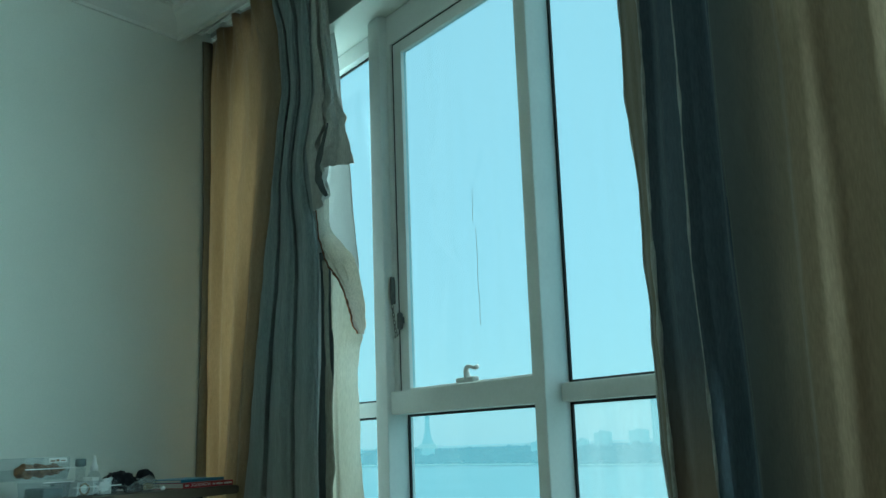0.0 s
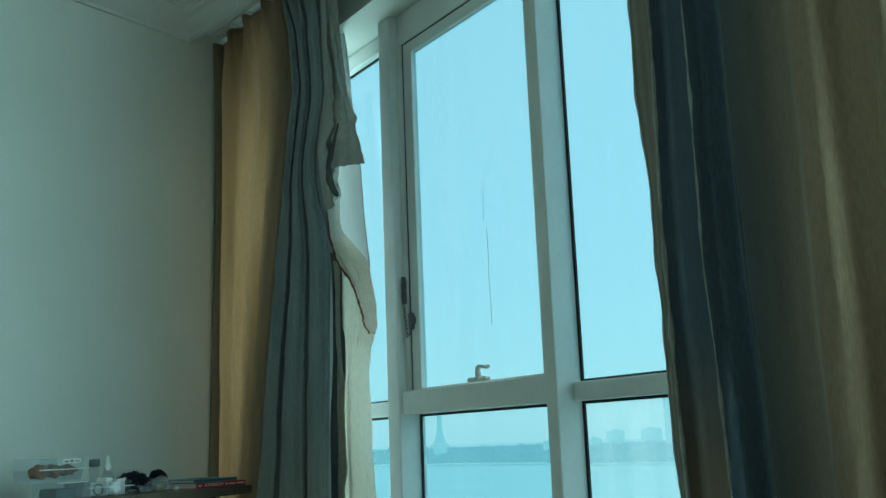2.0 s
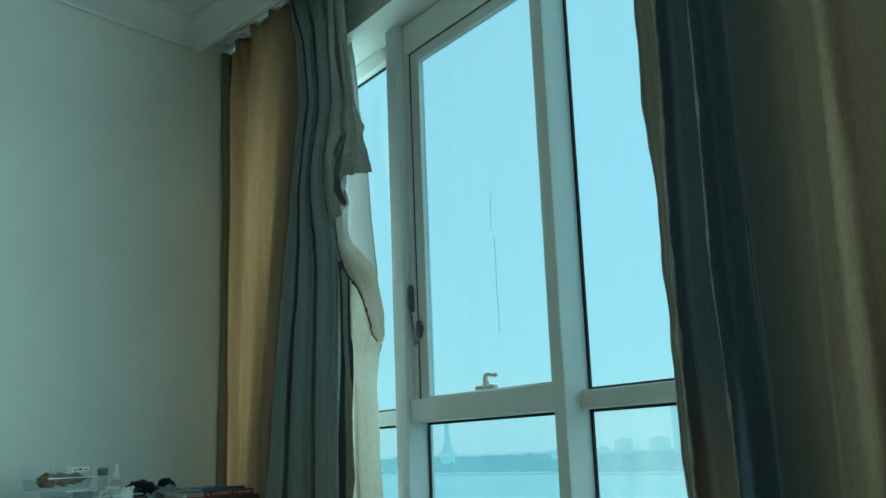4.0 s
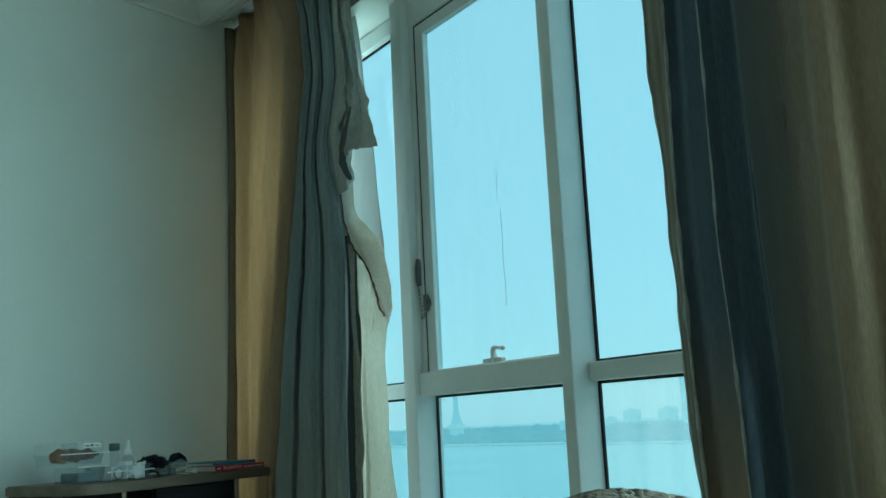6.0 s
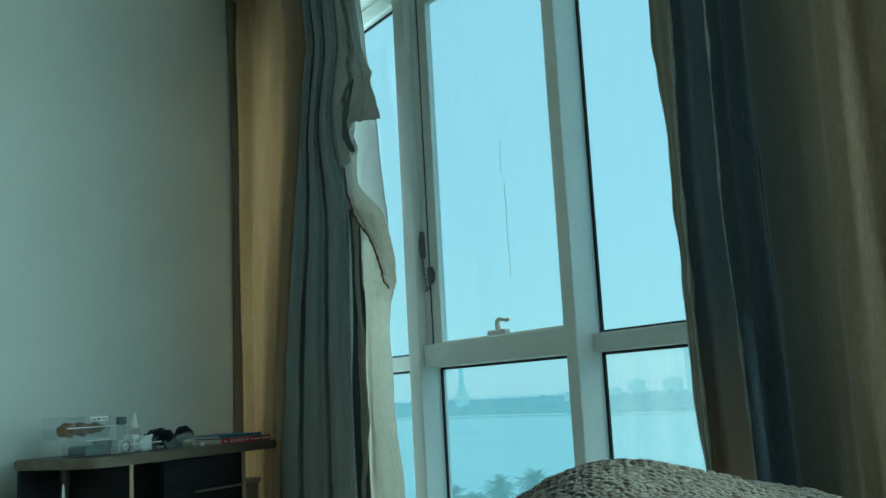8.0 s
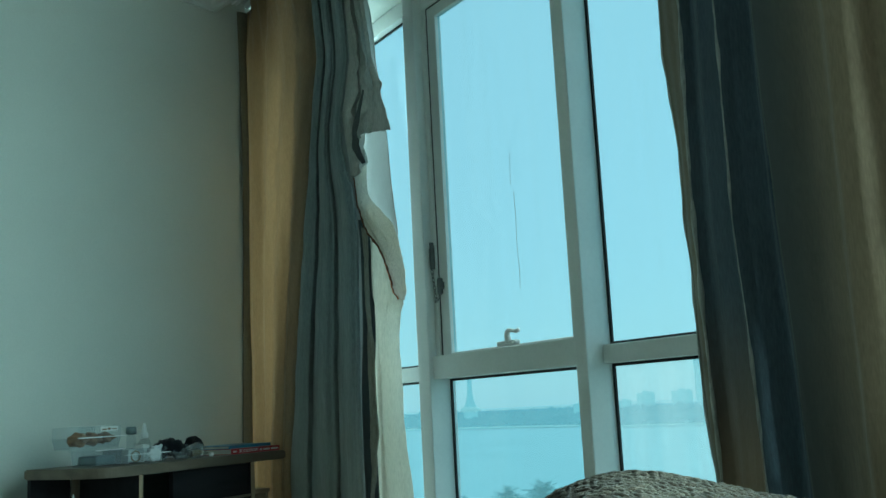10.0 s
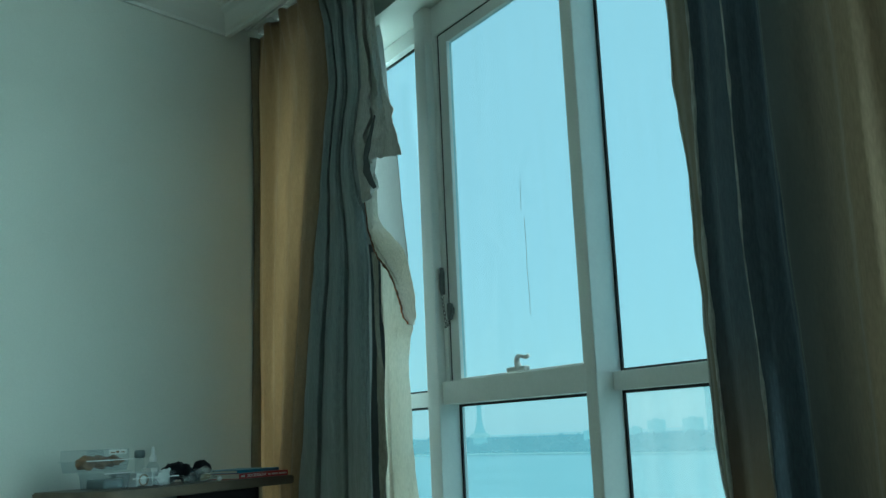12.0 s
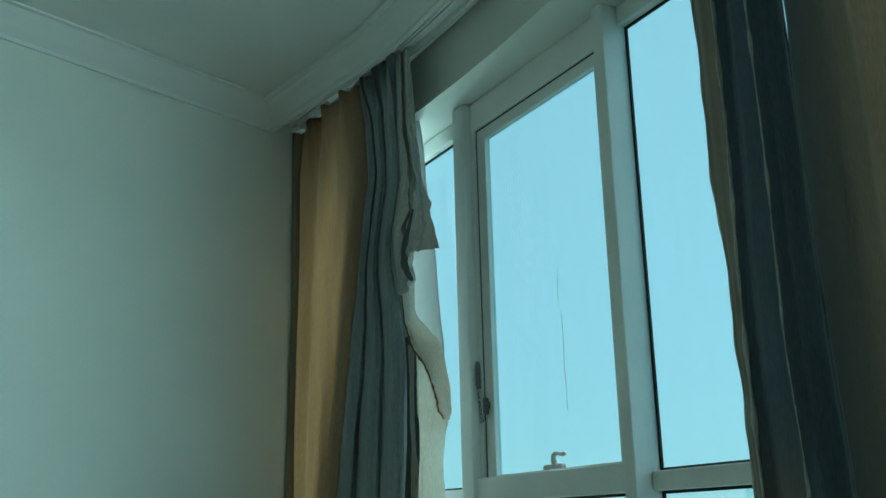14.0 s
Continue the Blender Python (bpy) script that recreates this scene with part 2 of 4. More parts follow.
# emission colours below stand in for haze over shore, blocks and palms
HAZE_GLOW = (0.37, 0.57, 0.64)
M_LAND = hazed("far_shore_scrub", (0.08, 0.10, 0.07), HAZE_GLOW, 0.84)
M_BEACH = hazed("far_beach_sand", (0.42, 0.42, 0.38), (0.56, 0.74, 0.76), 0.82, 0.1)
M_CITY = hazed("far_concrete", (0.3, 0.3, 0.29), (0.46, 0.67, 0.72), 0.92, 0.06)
M_NEAR = hazed("shore_ground", (0.25, 0.22, 0.16), HAZE_GLOW, 0.15, 0.2, 0.2)
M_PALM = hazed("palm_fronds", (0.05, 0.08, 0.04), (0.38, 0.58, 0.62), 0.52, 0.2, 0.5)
M_TRUNK = hazed("palm_bark", (0.16, 0.13, 0.09), HAZE_GLOW, 0.45, 0.2, 1.0)


# ---- small builders ----
def box(bm, lo, hi, bevel=0.0):
    lo, hi = Vector(lo), Vector(hi)
    made = bmesh.ops.create_cube(bm, size=1.0)["verts"]
    bmesh.ops.scale(bm, vec=hi - lo, verts=made)
    bmesh.ops.translate(bm, vec=(lo + hi) / 2, verts=made)
    if bevel:
        edges = list({e for v in made for e in v.link_edges})
        bmesh.ops.bevel(bm, geom=edges, offset=bevel, segments=2, affect="EDGES", profile=0.5)
    return bm


def boxes(*spans, bevel=0.0):
    bm = bmesh.new()
    for lo, hi in spans:
        box(bm, lo, hi, bevel)
    return bm


def tube(bm, points, radius, sides=8, closed=False):
    """A round rod along points; radius may be one number or one a point."""
    pts = [Vector(p) for p in points]
    n = len(pts)
    radii = radius if isinstance(radius, (list, tuple)) else [radius] * n
    rings, up = [], Vector((0.13, 0.21, 0.97))
    for i, p in enumerate(pts):
        a = pts[(i - 1) % n] if closed or i else p
        b = pts[(i + 1) % n] if closed or i < n - 1 else p
        t = (b - a).normalized()
        s = t.cross(up)
        s = s.normalized() if s.length > 1e-4 else t.cross(Vector((1, 0, 0))).normalized()
        w = s.cross(t)
        rings.append([bm.verts.new(p + radii[i] * (math.cos(k * math.tau / sides) * s + math.sin(k * math.tau / sides) * w)) for k in range(sides)])
    for i in range(n if closed else n - 1):
        r0, r1 = rings[i], rings[(i + 1) % n]
        for k in range(sides):
            bm.faces.new((r0[k], r0[(k + 1) % sides], r1[(k + 1) % sides], r1[k]))
    if not closed:
        bm.faces.new(rings[0][::-1])
        bm.faces.new(rings[-1])
    return bm


def lathe(bm, profile, centre=(0, 0, 0), sides=20):
    c = Vector(centre)
    rings = [[bm.verts.new(c + Vector((r * math.cos(k * math.tau / sides), r * math.sin(k * math.tau / sides), z))) for k in range(sides)] for r, z in profile]
    for r0, r1 in zip(rings, rings[1:]):
        for k in range(sides):
            bm.faces.new((r0[k], r0[(k + 1) % sides], r1[(k + 1) % sides], r1[k]))
    bm.faces.new(rings[0][::-1])
    bm.faces.new(rings[-1])
    return bm


def prism(bm, outline, z0, z1):
    low = [bm.verts.new((x, y, z0)) for x, y in outline]
    top = [bm.verts.new((x, y, z1)) for x, y in outline]
    n = len(outline)
    bm.faces.new(low[::-1])
    bm.faces.new(top)
    for i in range(n):
        bm.faces.new((low[i], low[(i + 1) % n], top[(i + 1) % n], top[i]))
    return bm


def sweep(bm, path, profile):
    """A moulding: profile (out, z) carried along a level path; out is to the path's left."""
    rows = []
    pts = [Vector((x, y, 0)) for x, y in path]
    for i, p in enumerate(pts):
        a, b = pts[max(i - 1, 0)], pts[min(i + 1, len(pts) - 1)]
        t = (b - a).normalized()
        left = Vector((-t.y, t.x, 0))
        rows.append([bm.verts.new(p + o * left + Vector((0, 0, z))) for o, z in profile])
    k = len(profile)
    for r0, r1 in zip(rows, rows[1:]):
        for j in range(k):
            bm.faces.new((r0[j], r0[(j + 1) % k], r1[(j + 1) % k], r1[j]))
    bm.faces.new(rows[0])
    bm.faces.new(rows[-1][::-1])
    return bm


def finish(name, bm, mat, smooth=False):
    bmesh.ops.recalc_face_normals(bm, faces=bm.faces[:])
    me = bpy.data.meshes.new(name)
    bm.to_mesh(me)
    bm.free()
    me.materials.append(mat)
    if smooth:
        me.polygons.foreach_set("use_smooth", [True] * len(me.polygons))
    return me


def thing(name, label, category, m=None, group="", kind=""):
    ob = new(name)
    ob.empty_display_size = 0.05
    ob.matrix_basis = m or Matrix()
    return tagged(ob, label, category, group, kind)


def part(name, bm, mat, parent, label="", smooth=False):
    ob = new(name, finish(name, bm, mat, smooth))
    ob.parent = parent
    return tagged(ob, label)


def solid(name, bm, mat, label, category, kind="", smooth=False):
    return tagged(new(name, finish(name, bm, mat, smooth)), label, category, "", kind)


def lerp_table(table, z):
    """Value at z from a short table of (z, value), highest z first, eased between."""
    if z >= table[0][0]:
        return table[0][1]
    for (za, a), (zb, b) in zip(table, table[1:]):
        if z >= zb:
            k = (za - z) / (za - zb)
            k = k * k * (3 - 2 * k) * 0.5 + k * 0.5
            return a + (b - a) * k
    return table[-1][1]


# ---- the room: facade along x (glass side y > 0), ceiling 2.82 ----
CEIL, HEAD, EDGE = 2.822, 2.569, 2.73
WALL_A, WALL_DIR = Vector((-1.016, -0.521, 0)), Vector((-0.317, 0.948, 0)).normalized()
WALL_IN = Vector((WALL_DIR.y, -WALL_DIR.x, 0))


def on_wall(y, inset=0.0):
    p = WALL_A + WALL_DIR * ((y - WALL_A.y) / WALL_DIR.y) + WALL_IN * inset
    return p.x, p.y


bm = bmesh.new()
p0, p1 = on_wall(-4.3), on_wall(0.14)
q0, q1 = on_wall(-4.3, -0.2), on_wall(0.14, -0.2)
prism(bm, [p0, p1, q1, q0], 0.0, 2.95)
solid("wall_west", bm, M_WALL, "plain off-white painted wall beside the window", "wall", "structure")
# unseen closing walls, coloured dark to cut light bounced onto curtain and lintel
solid("wall_south", boxes(((0.0, -4.45, 0), (4.75, -4.3, 2.95))), M_PANEL, "unseen grey-brown wall, dark to cut bounced light", "wall", "structure")
solid("wall_east", boxes(((4.6, -4.3, 0), (4.75, 0.1, 2.95))), M_PANEL, "unseen grey-brown wall, dark to cut bounced light", "wall", "structure")
solid("floor", boxes(((-1.6, -4.45, -0.15), (4.75, 0.14, 0.0))), M_FLOOR, "beige tiled floor of the room", "floor", "structure")
solid("ceiling", boxes(((-1.6, -4.45, CEIL), (4.75, 0.14, 2.95))), M_CEIL, "white painted ceiling", "ceiling", "structure")
LINTEL_PATH = [(-1.36, -0.205), (-0.9, -0.192), (-0.5, -0.180), (-0.1, -0.170), (0.2, -0.168), (0.5, -0.177), (0.8, -0.197), (1.15, -0.215), (1.6, -0.228), (2.6, -0.234), (4.6, -0.234)]
bm = prism(bmesh.new(), [(4.6, 0.14), (-1.36, 0.14)] + LINTEL_PATH, HEAD, CEIL - 0.001)
solid("lintel", bm, M_WALL, "painted lintel bowing gently over the window", "wall", "structure")
# pier hidden by the near curtain, added to keep backlight off it
solid("unseen_pier", boxes(((1.72, -0.184, 0.301), (2.45, 0.14, HEAD - 0.001)), bevel=0.003), M_WALL, "unseen pier added to block light behind the near curtain", "wall", "structure")
solid("wall_under_window", boxes(((-1.4, -0.184, 0.0), (4.599, 0.14, 0.30)), bevel=0.004), M_WALL, "low painted wall under the window", "wall", "structure")

EDGE_PATH = [(-1.03, -0.503), (-0.735, -0.449), (-0.45, -0.408), (-0.25, -0.378), (-0.06, -0.360), (0.18, -0.358), (0.41, -0.362), (1.2, -0.375), (2.4, -0.385), (4.6, -0.385)]
bm = sweep(bmesh.new(), EDGE_PATH, [(0.0, CEIL - 0.001), (0.0, EDGE), (-0.020, EDGE), (-0.024, EDGE + 0.010), (-0.040, EDGE + 0.016), (-0.058, EDGE + 0.034),
                                    (-0.085, EDGE + 0.056), (-0.108, EDGE + 0.066), (-0.112, EDGE + 0.076), (-0.135, EDGE + 0.078), (-0.135, CEIL - 0.001)])
solid("curtain_pelmet", bm, M_CEIL, "white moulded pelmet curving along the ceiling", "pelmet", "structure")
bm = sweep(bmesh.new(), [on_wall(-4.3, 0.001), on_wall(-0.53, 0.001)], [(0.0, CEIL - 0.001), (0.0, EDGE), (-0.012, EDGE), (-0.018, EDGE + 0.012),
                                    (-0.06, EDGE + 0.035), (-0.11, EDGE + 0.068), (-0.128, EDGE + 0.082), (-0.15, EDGE + 0.082), (-0.15, CEIL - 0.001)])
solid("cornice", bm, M_CEIL, "white plaster cornice along the wall", "cornice", "structure")
for back, drop in ((0.075, 0.030), (0.150, 0.026)):
    rail = [(x + 0.02, y + back) for x, y in EDGE_PATH]
    rail = [(on_wall(rail[0][1] + 0.02, 0.012))] + rail[1:-1] + [(4.5, rail[-1][1])]
    top, low = CEIL - 0.002, CEIL - drop
    bm = sweep(bmesh.new(), rail, [(-0.013, top), (-0.013, low), (-0.004, low), (-0.004, top - 0.008), (0.004, top - 0.008), (0.004, low), (0.013, low), (0.013, top)])
    solid("curtain_track", bm, M_ALU, "white metal curtain track on the ceiling", "curtain track", "structure")

# ---- the window ----
SILL = 0.30
win = thing("window_1", "white aluminium window wall with tinted panes", "window", kind="structure")
# bays past x = 2.45 are unseen, added to let in more light
for x0, x1 in ((-1.25, -1.17), (-0.111, -0.028), (0.820, 0.872), (1.66, 1.719), (2.451, 2.51), (3.46, 3.52), (4.53, 4.598)):
    part("mullion", boxes(((x0, -0.046, SILL + 0.001), (x1, 0.068, HEAD - 0.001)), bevel=0.004), M_ALU, win)
part("head_frame", boxes(((-0.028, -0.012, 2.443), (0.8195, 0.068, HEAD - 0.002)), bevel=0.002), M_ALU, win)
part("jamb_frame", boxes(((-0.0275, -0.012, 1.07), (-0.001, 0.03, 2.4425)), bevel=0.002), M_ALU, win)
part("transom", boxes(((-0.0278, -0.03, 0.994), (0.8195, 0.075, 1.079)), bevel=0.003), M_ALU, win)
for x0, x1 in ((-1.17, -0.111), (0.872, 1.66), (2.51, 3.46), (3.52, 4.53)):
    part("transom", boxes(((x0, 0.018, 0.994), (x1, 0.075, 1.05)), bevel=0.003), M_ALU, win)
    part("head_frame", boxes(((x0, 0.02, 2.498), (x1, 0.068, HEAD - 0.002)), bevel=0.002), M_ALU, win)
for x0, x1 in ((-1.17, -0.111), (-0.028, 0.820), (0.872, 1.66), (2.51, 3.46), (3.52, 4.53)):
    part("sill_frame", boxes(((x0, 0.0, SILL + 0.001), (x1, 0.068, SILL + 0.06)), bevel=0.003), M_ALU, win)
part("closing_panel", boxes(((-1.4, 0.0, SILL + 0.001), (-1.25, 0.1, HEAD - 0.001))), M_ALU, win)


def pane(x0, x1, z0, z1, y, mat, frame_part):
    g = part("glass_pane", boxes(((x0 + 0.004, y, z0 + 0.004), (x1 - 0.004, y + 0.006, z1 - 0.004))), mat, frame_part)
    g.visible_shadow = False
    w = 0.009
    part("gasket", boxes(((x0, y - 0.008, z0), (x0 + w, y - 0.001, z1)), ((x1 - w, y - 0.008, z0), (x1, y - 0.001, z1)),
                         ((x0 + w, y - 0.008, z1 - w), (x1 - w, y - 0.001, z1)), ((x0 + w, y - 0.008, z0), (x1 - w, y - 0.001, z0 + w))),
         M_GASKET, frame_part, "black rubber gasket")


for x0, x1 in ((-1.17, -0.111), (0.872, 1.66), (2.51, 3.46), (3.52, 4.53)):
    pane(x0, x1, 1.05, 2.498, 0.058, M_GLASS, win)
    pane(x0, x1, SILL + 0.06, 0.994, 0.058, M_GLASS_DIRTY if 0.5 < x0 < 1 else M_GLASS, win)
pane(-0.028, 0.820, SILL + 0.06, 0.994, 0.050, M_GLASS, win)

# the hung sash, shut, a dark slit round it
sash = part("sash", boxes(((0.004, -0.002, 1.0805), (0.062, 0.024, 2.438)), ((0.762, -0.002, 1.0805), (0.8145, 0.024, 2.438)),
                          ((0.062, -0.002, 2.393), (0.762, 0.024, 2.438)), ((0.062, -0.002, 1.0805), (0.762, 0.024, 1.086)), bevel=0.002), M_ALU, win)
part("slit_seal", boxes(((-0.001, -0.003, 1.079), (0.004, 0.026, 2.443)), ((0.8145, -0.004, 1.079), (0.8195, 0.026, 2.443)),
                        ((0.004, -0.003, 2.438), (0.8145, 0.026, 2.443))), M_GASKET, sash)
g = part("glass_pane", boxes(((0.0625, 0.012, 1.0865), (0.7615, 0.018, 2.3925))), M_GLASS, sash)
g.visible_shadow = False
# dried run on the pane
bm = tube(bmesh.new(), [(0.479, 0.009, 1.74), (0.476, 0.009, 1.68), (0.474, 0.009, 1.63)], 0.0006, 5)
tube(bm, [(0.489, 0.009, 1.60), (0.492, 0.009, 1.50), (0.489, 0.009, 1.42), (0.494, 0.009, 1.34), (0.493, 0.009, 1.27)], 0.0007, 5)
part("dried_run", bm, M_STEEL, sash, "thin dark scratch running down the pane")

# handle with its round foot on the transom
bm = bmesh.new()
box(bm, (0.425, -0.056, 1.0795), (0.530, -0.0305, 1.096), 0.006)
part("handle_plate", bm, M_ALU, win, "white handle plate")
bm = tube(bmesh.new(), [(0.485, -0.044, 1.088), (0.485, -0.048, 1.100), (0.486, -0.052, 1.112), (0.493, -0.056, 1.122), (0.506, -0.060, 1.127), (0.521, -0.061, 1.127),
                        (0.536, -0.061, 1.123), (0.550, -0.061, 1.121), (0.562, -0.061, 1.125)], [0.013, 0.0115, 0.010, 0.009, 0.0075, 0.006, 0.0058, 0.0068, 0.0068], 12)
part("handle", bm, M_ALU, win, "curved white window handle", True)
# opening restrictor: two steel brackets and a hanging chain
bm = boxes(((-0.018, -0.028, 1.405), (-0.003, -0.0125, 1.497)), bevel=0.003)
box(bm, (-0.014, -0.032, 1.42), (-0.007, -0.027, 1.485), 0.001)
box(bm, (-0.014, -0.030, 1.494), (-0.006, -0.014, 1.508), 0.002)
part("restrictor_bracket", bm, M_STEEL, win, "dull steel chain bracket")
bm = boxes(((0.010, -0.022, 1.305), (0.032, -0.002, 1.37)), bevel=0.008)
box(bm, (0.03, -0.016, 1.325), (0.042, -0.004, 1.352), 0.003)
part("restrictor_catch", bm, M_STEEL, win, "dull steel chain catch")
chain_path = [(-0.012, -0.024, 1.402 - k * 0.0152) for k in range(8)]
chain_path = [(x + 0.0022 * k, y + 0.0004 * k, z) for k, (x, y, z) in enumerate(chain_path)]
chain_path += [(0.008, -0.026, 1.279), (0.018, -0.022, 1.286), (0.024, -0.02, 1.299)]
for k, (a, b) in enumerate(zip(chain_path, chain_path[1:])):
    a, b = Vector(a), Vector(b)
    t = (b - a).normalized()
    s = t.cross(Vector((0, 1, 0))).normalized() if k % 2 else Vector((0, 1, 0))
    c, half = (a + b) / 2, (b - a).length / 2 + 0.003
    bm = tube(bmesh.new(), [c + t * half * math.cos(i * math.tau / 10) + s * 0.0048 * math.sin(i * math.tau / 10) for i in range(10)], 0.0013, 5, True)
    part("chain_link", bm, M_STEEL, win, "", True)


# ---- curtains ----
def sheet(cols, rows, place):
    """A cloth grid: place(u, v) gives a point, u and v from 0 to 1."""
    bm = bmesh.new()
    grid = [[bm.verts.new(place(i / cols, j / rows)) for i in range(cols + 1)] for j in range(rows + 1)]
    for j in range(rows):
        for i in range(cols):
            bm.faces.new((grid[j][i], grid[j][i + 1], grid[j + 1][i + 1], grid[j + 1][i]))
    return bm


def hang(name, bm, mat, parent, label="", thick=0.003):
    ob = part(name, bm, mat, parent, label, True)
    mod = ob.modifiers.new("thickness", "SOLIDIFY")
    mod.thickness, mod.offset = thick, 0
    return ob


TOP_Z, LOW_Z = 2.775, 0.03
left_curtain = thing("curtain", "drawn-back tan and slate blue velvet curtain with torn lining", "curtain", Matrix.Translation((-0.6, -0.3, 0)))
SHIFT = Vector((0.6, 0.3, 0))
TAN_LEFT = [(2.79, -1.035), (2.45, -1.055), (1.9, -1.060), (1.1, -1.045), (0.5, -1.02), (0.0, -1.0)]
TAN_EDGE = [(2.76, -0.487), (2.56, -0.40), (2.32, -0.362), (2.10, -0.417), (1.88, -0.477), (1.61, -0.546), (1.24, -0.628), (1.01, -0.677), (0.65, -0.742), (0.0, -0.80)]
SLATE_EDGE = [(2.76, -0.122), (2.51, -0.112), (2.23, -0.085), (2.11, -0.130), (2.01, -0.168), (1.91, -0.165), (1.80, -0.130), (1.70, -0.086), (1.61, -0.065),
              (1.52, -0.058), (1.23, -0.064), (0.95, -0.082), (0.61, -0.079), (0.0, -0.07)]


def blend(stops, u):
    """Value at u from (u, value) stops, rounded like the top of a fold."""
    for (ua, a), (ub, b) in zip(stops, stops[1:]):
        if u <= ub:
            k = (u - ua) / (ub - ua)
            return a + (b - a) * k * k * (3 - 2 * k)
    return stops[-1][1]


def ruffle(u, v, count):
    """Pinched heading: deep narrow pleats that open out below the tape."""
    k = max(0.0, 1 - v * 11) ** 1.2
    w = math.sin(u * count * math.pi)
    return k * (0.022 * w + 0.008 * math.sin(u * count * 2.7 * math.pi + 1)), 0.016 * w * w * max(0.0, 1 - v * 30) + 0.006 * noise.noise((u * 13, 3, 1)) * max(0.0, 1 - v * 20)


TAN_FOLDS = [(0, -0.345), (0.13, -0.357), (0.24, -0.332), (0.38, -0.352), (0.50, -0.338), (0.63, -0.349), (0.74, -0.325), (0.85, -0.338), (0.93, -0.322), (1.0, -0.275)]


def tan_place(u, v):
    dy, dz = ruffle(u, v, 7)
    z = TOP_Z + (LOW_Z - TOP_Z) * v + dz
    x0, x1 = lerp_table(TAN_LEFT, z), lerp_table(TAN_EDGE, z) + 0.045
    s = u + 0.03 * noise.noise((u * 3, v * 3.5, 8.0)) * math.sin(math.pi * u)
    y = blend(TAN_FOLDS, s) * (0.25 + 0.75 * min(1, 0.5 + v)) - 0.337 * (0.75 - 0.75 * min(1, 0.5 + v))
    y += dy + 0.007 * noise.noise((u * 5, v * 6, 2.0)) + 0.0022 * noise.noise((u * 20, v * 26, 5.0))
    x = x0 + (x1 - x0) * u
    if u < 0.05:
        x -= 0.022 * (0.05 - u) / 0.05
    return SHIFT + Vector((x, y, z))


# folds of the border: share of its width at the head and at the foot, and depth
SLATE_FOLDS = [(0.0, 0.0, -0.312), (0.10, 0.13, -0.330), (0.21, 0.27, -0.318), (0.27, 0.33, -0.280), (0.36, 0.42, -0.322), (0.46, 0.56, -0.332), (0.55, 0.66, -0.312), (0.62, 0.72, -0.282),
               (0.72, 0.80, -0.318), (0.85, 0.90, -0.336), (0.95, 0.97, -0.318), (1.0, 1.0, -0.290)]


def slate_place(u, v):
    dy, dz = ruffle(u, v, 6)
    z = TOP_Z + 0.012 * u + (LOW_Z - TOP_Z) * v + dz
    x0, x1 = lerp_table(TAN_EDGE, z), lerp_table(SLATE_EDGE, z)
    s = u * (len(SLATE_FOLDS) - 1)
    i = min(int(s), len(SLATE_FOLDS) - 2)
    k = s - i
    a, b = SLATE_FOLDS[i], SLATE_FOLDS[i + 1]
    share = (a[0] + (a[1] - a[0]) * v) * (1 - k) + (b[0] + (b[1] - b[0]) * v) * k
    y = a[2] + (b[2] - a[2]) * k * k * (3 - 2 * k)
    deep = (y + 0.31) * (0.35 + 0.55 * v + 0.25 * noise.noise((u * 3, v * 3, 12.0)))
    y = -0.31 + deep + dy + 0.007 * noise.noise((u * 6, v * 6, 7.0)) + 0.0035 * noise.noise((u * 15, v * 22, 2.0)) + 0.0015 * noise.noise((u * 30, v * 60, 4.0))
    return SHIFT + Vector((x0 + (x1 - x0) * share - 1.75 * deep, y, z))


# unseen grey backing, added to stop light leaking between the folds
def leak_backing(u, v):
    z = TOP_Z - 0.01 + (LOW_Z - TOP_Z) * v
    x0, x1 = lerp_table(TAN_EDGE, z) - 0.13, lerp_table(SLATE_EDGE, z) - 0.055
    return SHIFT + Vector((x0 + (x1 - x0) * u, -0.248 + 0.004 * math.sin(u * 14 + v * 3), z))


hang("leak_backing", sheet(24, 90, leak_backing), M_LEAK_BACKING, left_curtain, "unseen grey backing added against light leaks")
hang("tan_panel", sheet(120, 120, tan_place), M_TAN, left_curtain, "tan velvet panel")
hang("slate_panel", sheet(132, 140, slate_place), M_SLATE_LIT, left_curtain, "slate blue velvet border in deep folds")


# brown cloth strip along the wall, its colour painting the shaded gap there
def side_place(u, v):
    z = 2.765 + (LOW_Z - 2.765) * v
    x, y = on_wall(-0.392 + 0.070 * u, 0.010 + 0.012 * math.sin(u * math.pi))
    return SHIFT + Vector((x + 0.004 * math.sin(v * 7 + u), y + 0.012 * math.sin(v * 5), z))


hang("side_gap_shade", sheet(10, 60, side_place), M_SIDE, left_curtain, "brown cloth strip painted as the shaded gap by the wall")


# white heading tape showing over the tan pleats
def tape_place(u, v):
    return tan_place(0.12 + 0.84 * u, 0.0) + Vector((0, 0.014, 0.002 + (0.020 + 0.008 * math.sin(u * 21)) * v))


hang("heading_tape", sheet(60, 2, tape_place), M_PAPER, left_curtain, "white heading tape")

# white sheer behind the velvet
SHEER_EDGE = [(2.80, -0.305), (2.61, -0.268), (2.47, -0.233), (2.30, -0.213), (2.17, -0.180), (1.95, -0.147), (1.81, -0.131), (1.68, -0.112), (1.56, -0.095), (1.36, -0.080), (1.2, -0.12), (0.0, -0.16)]


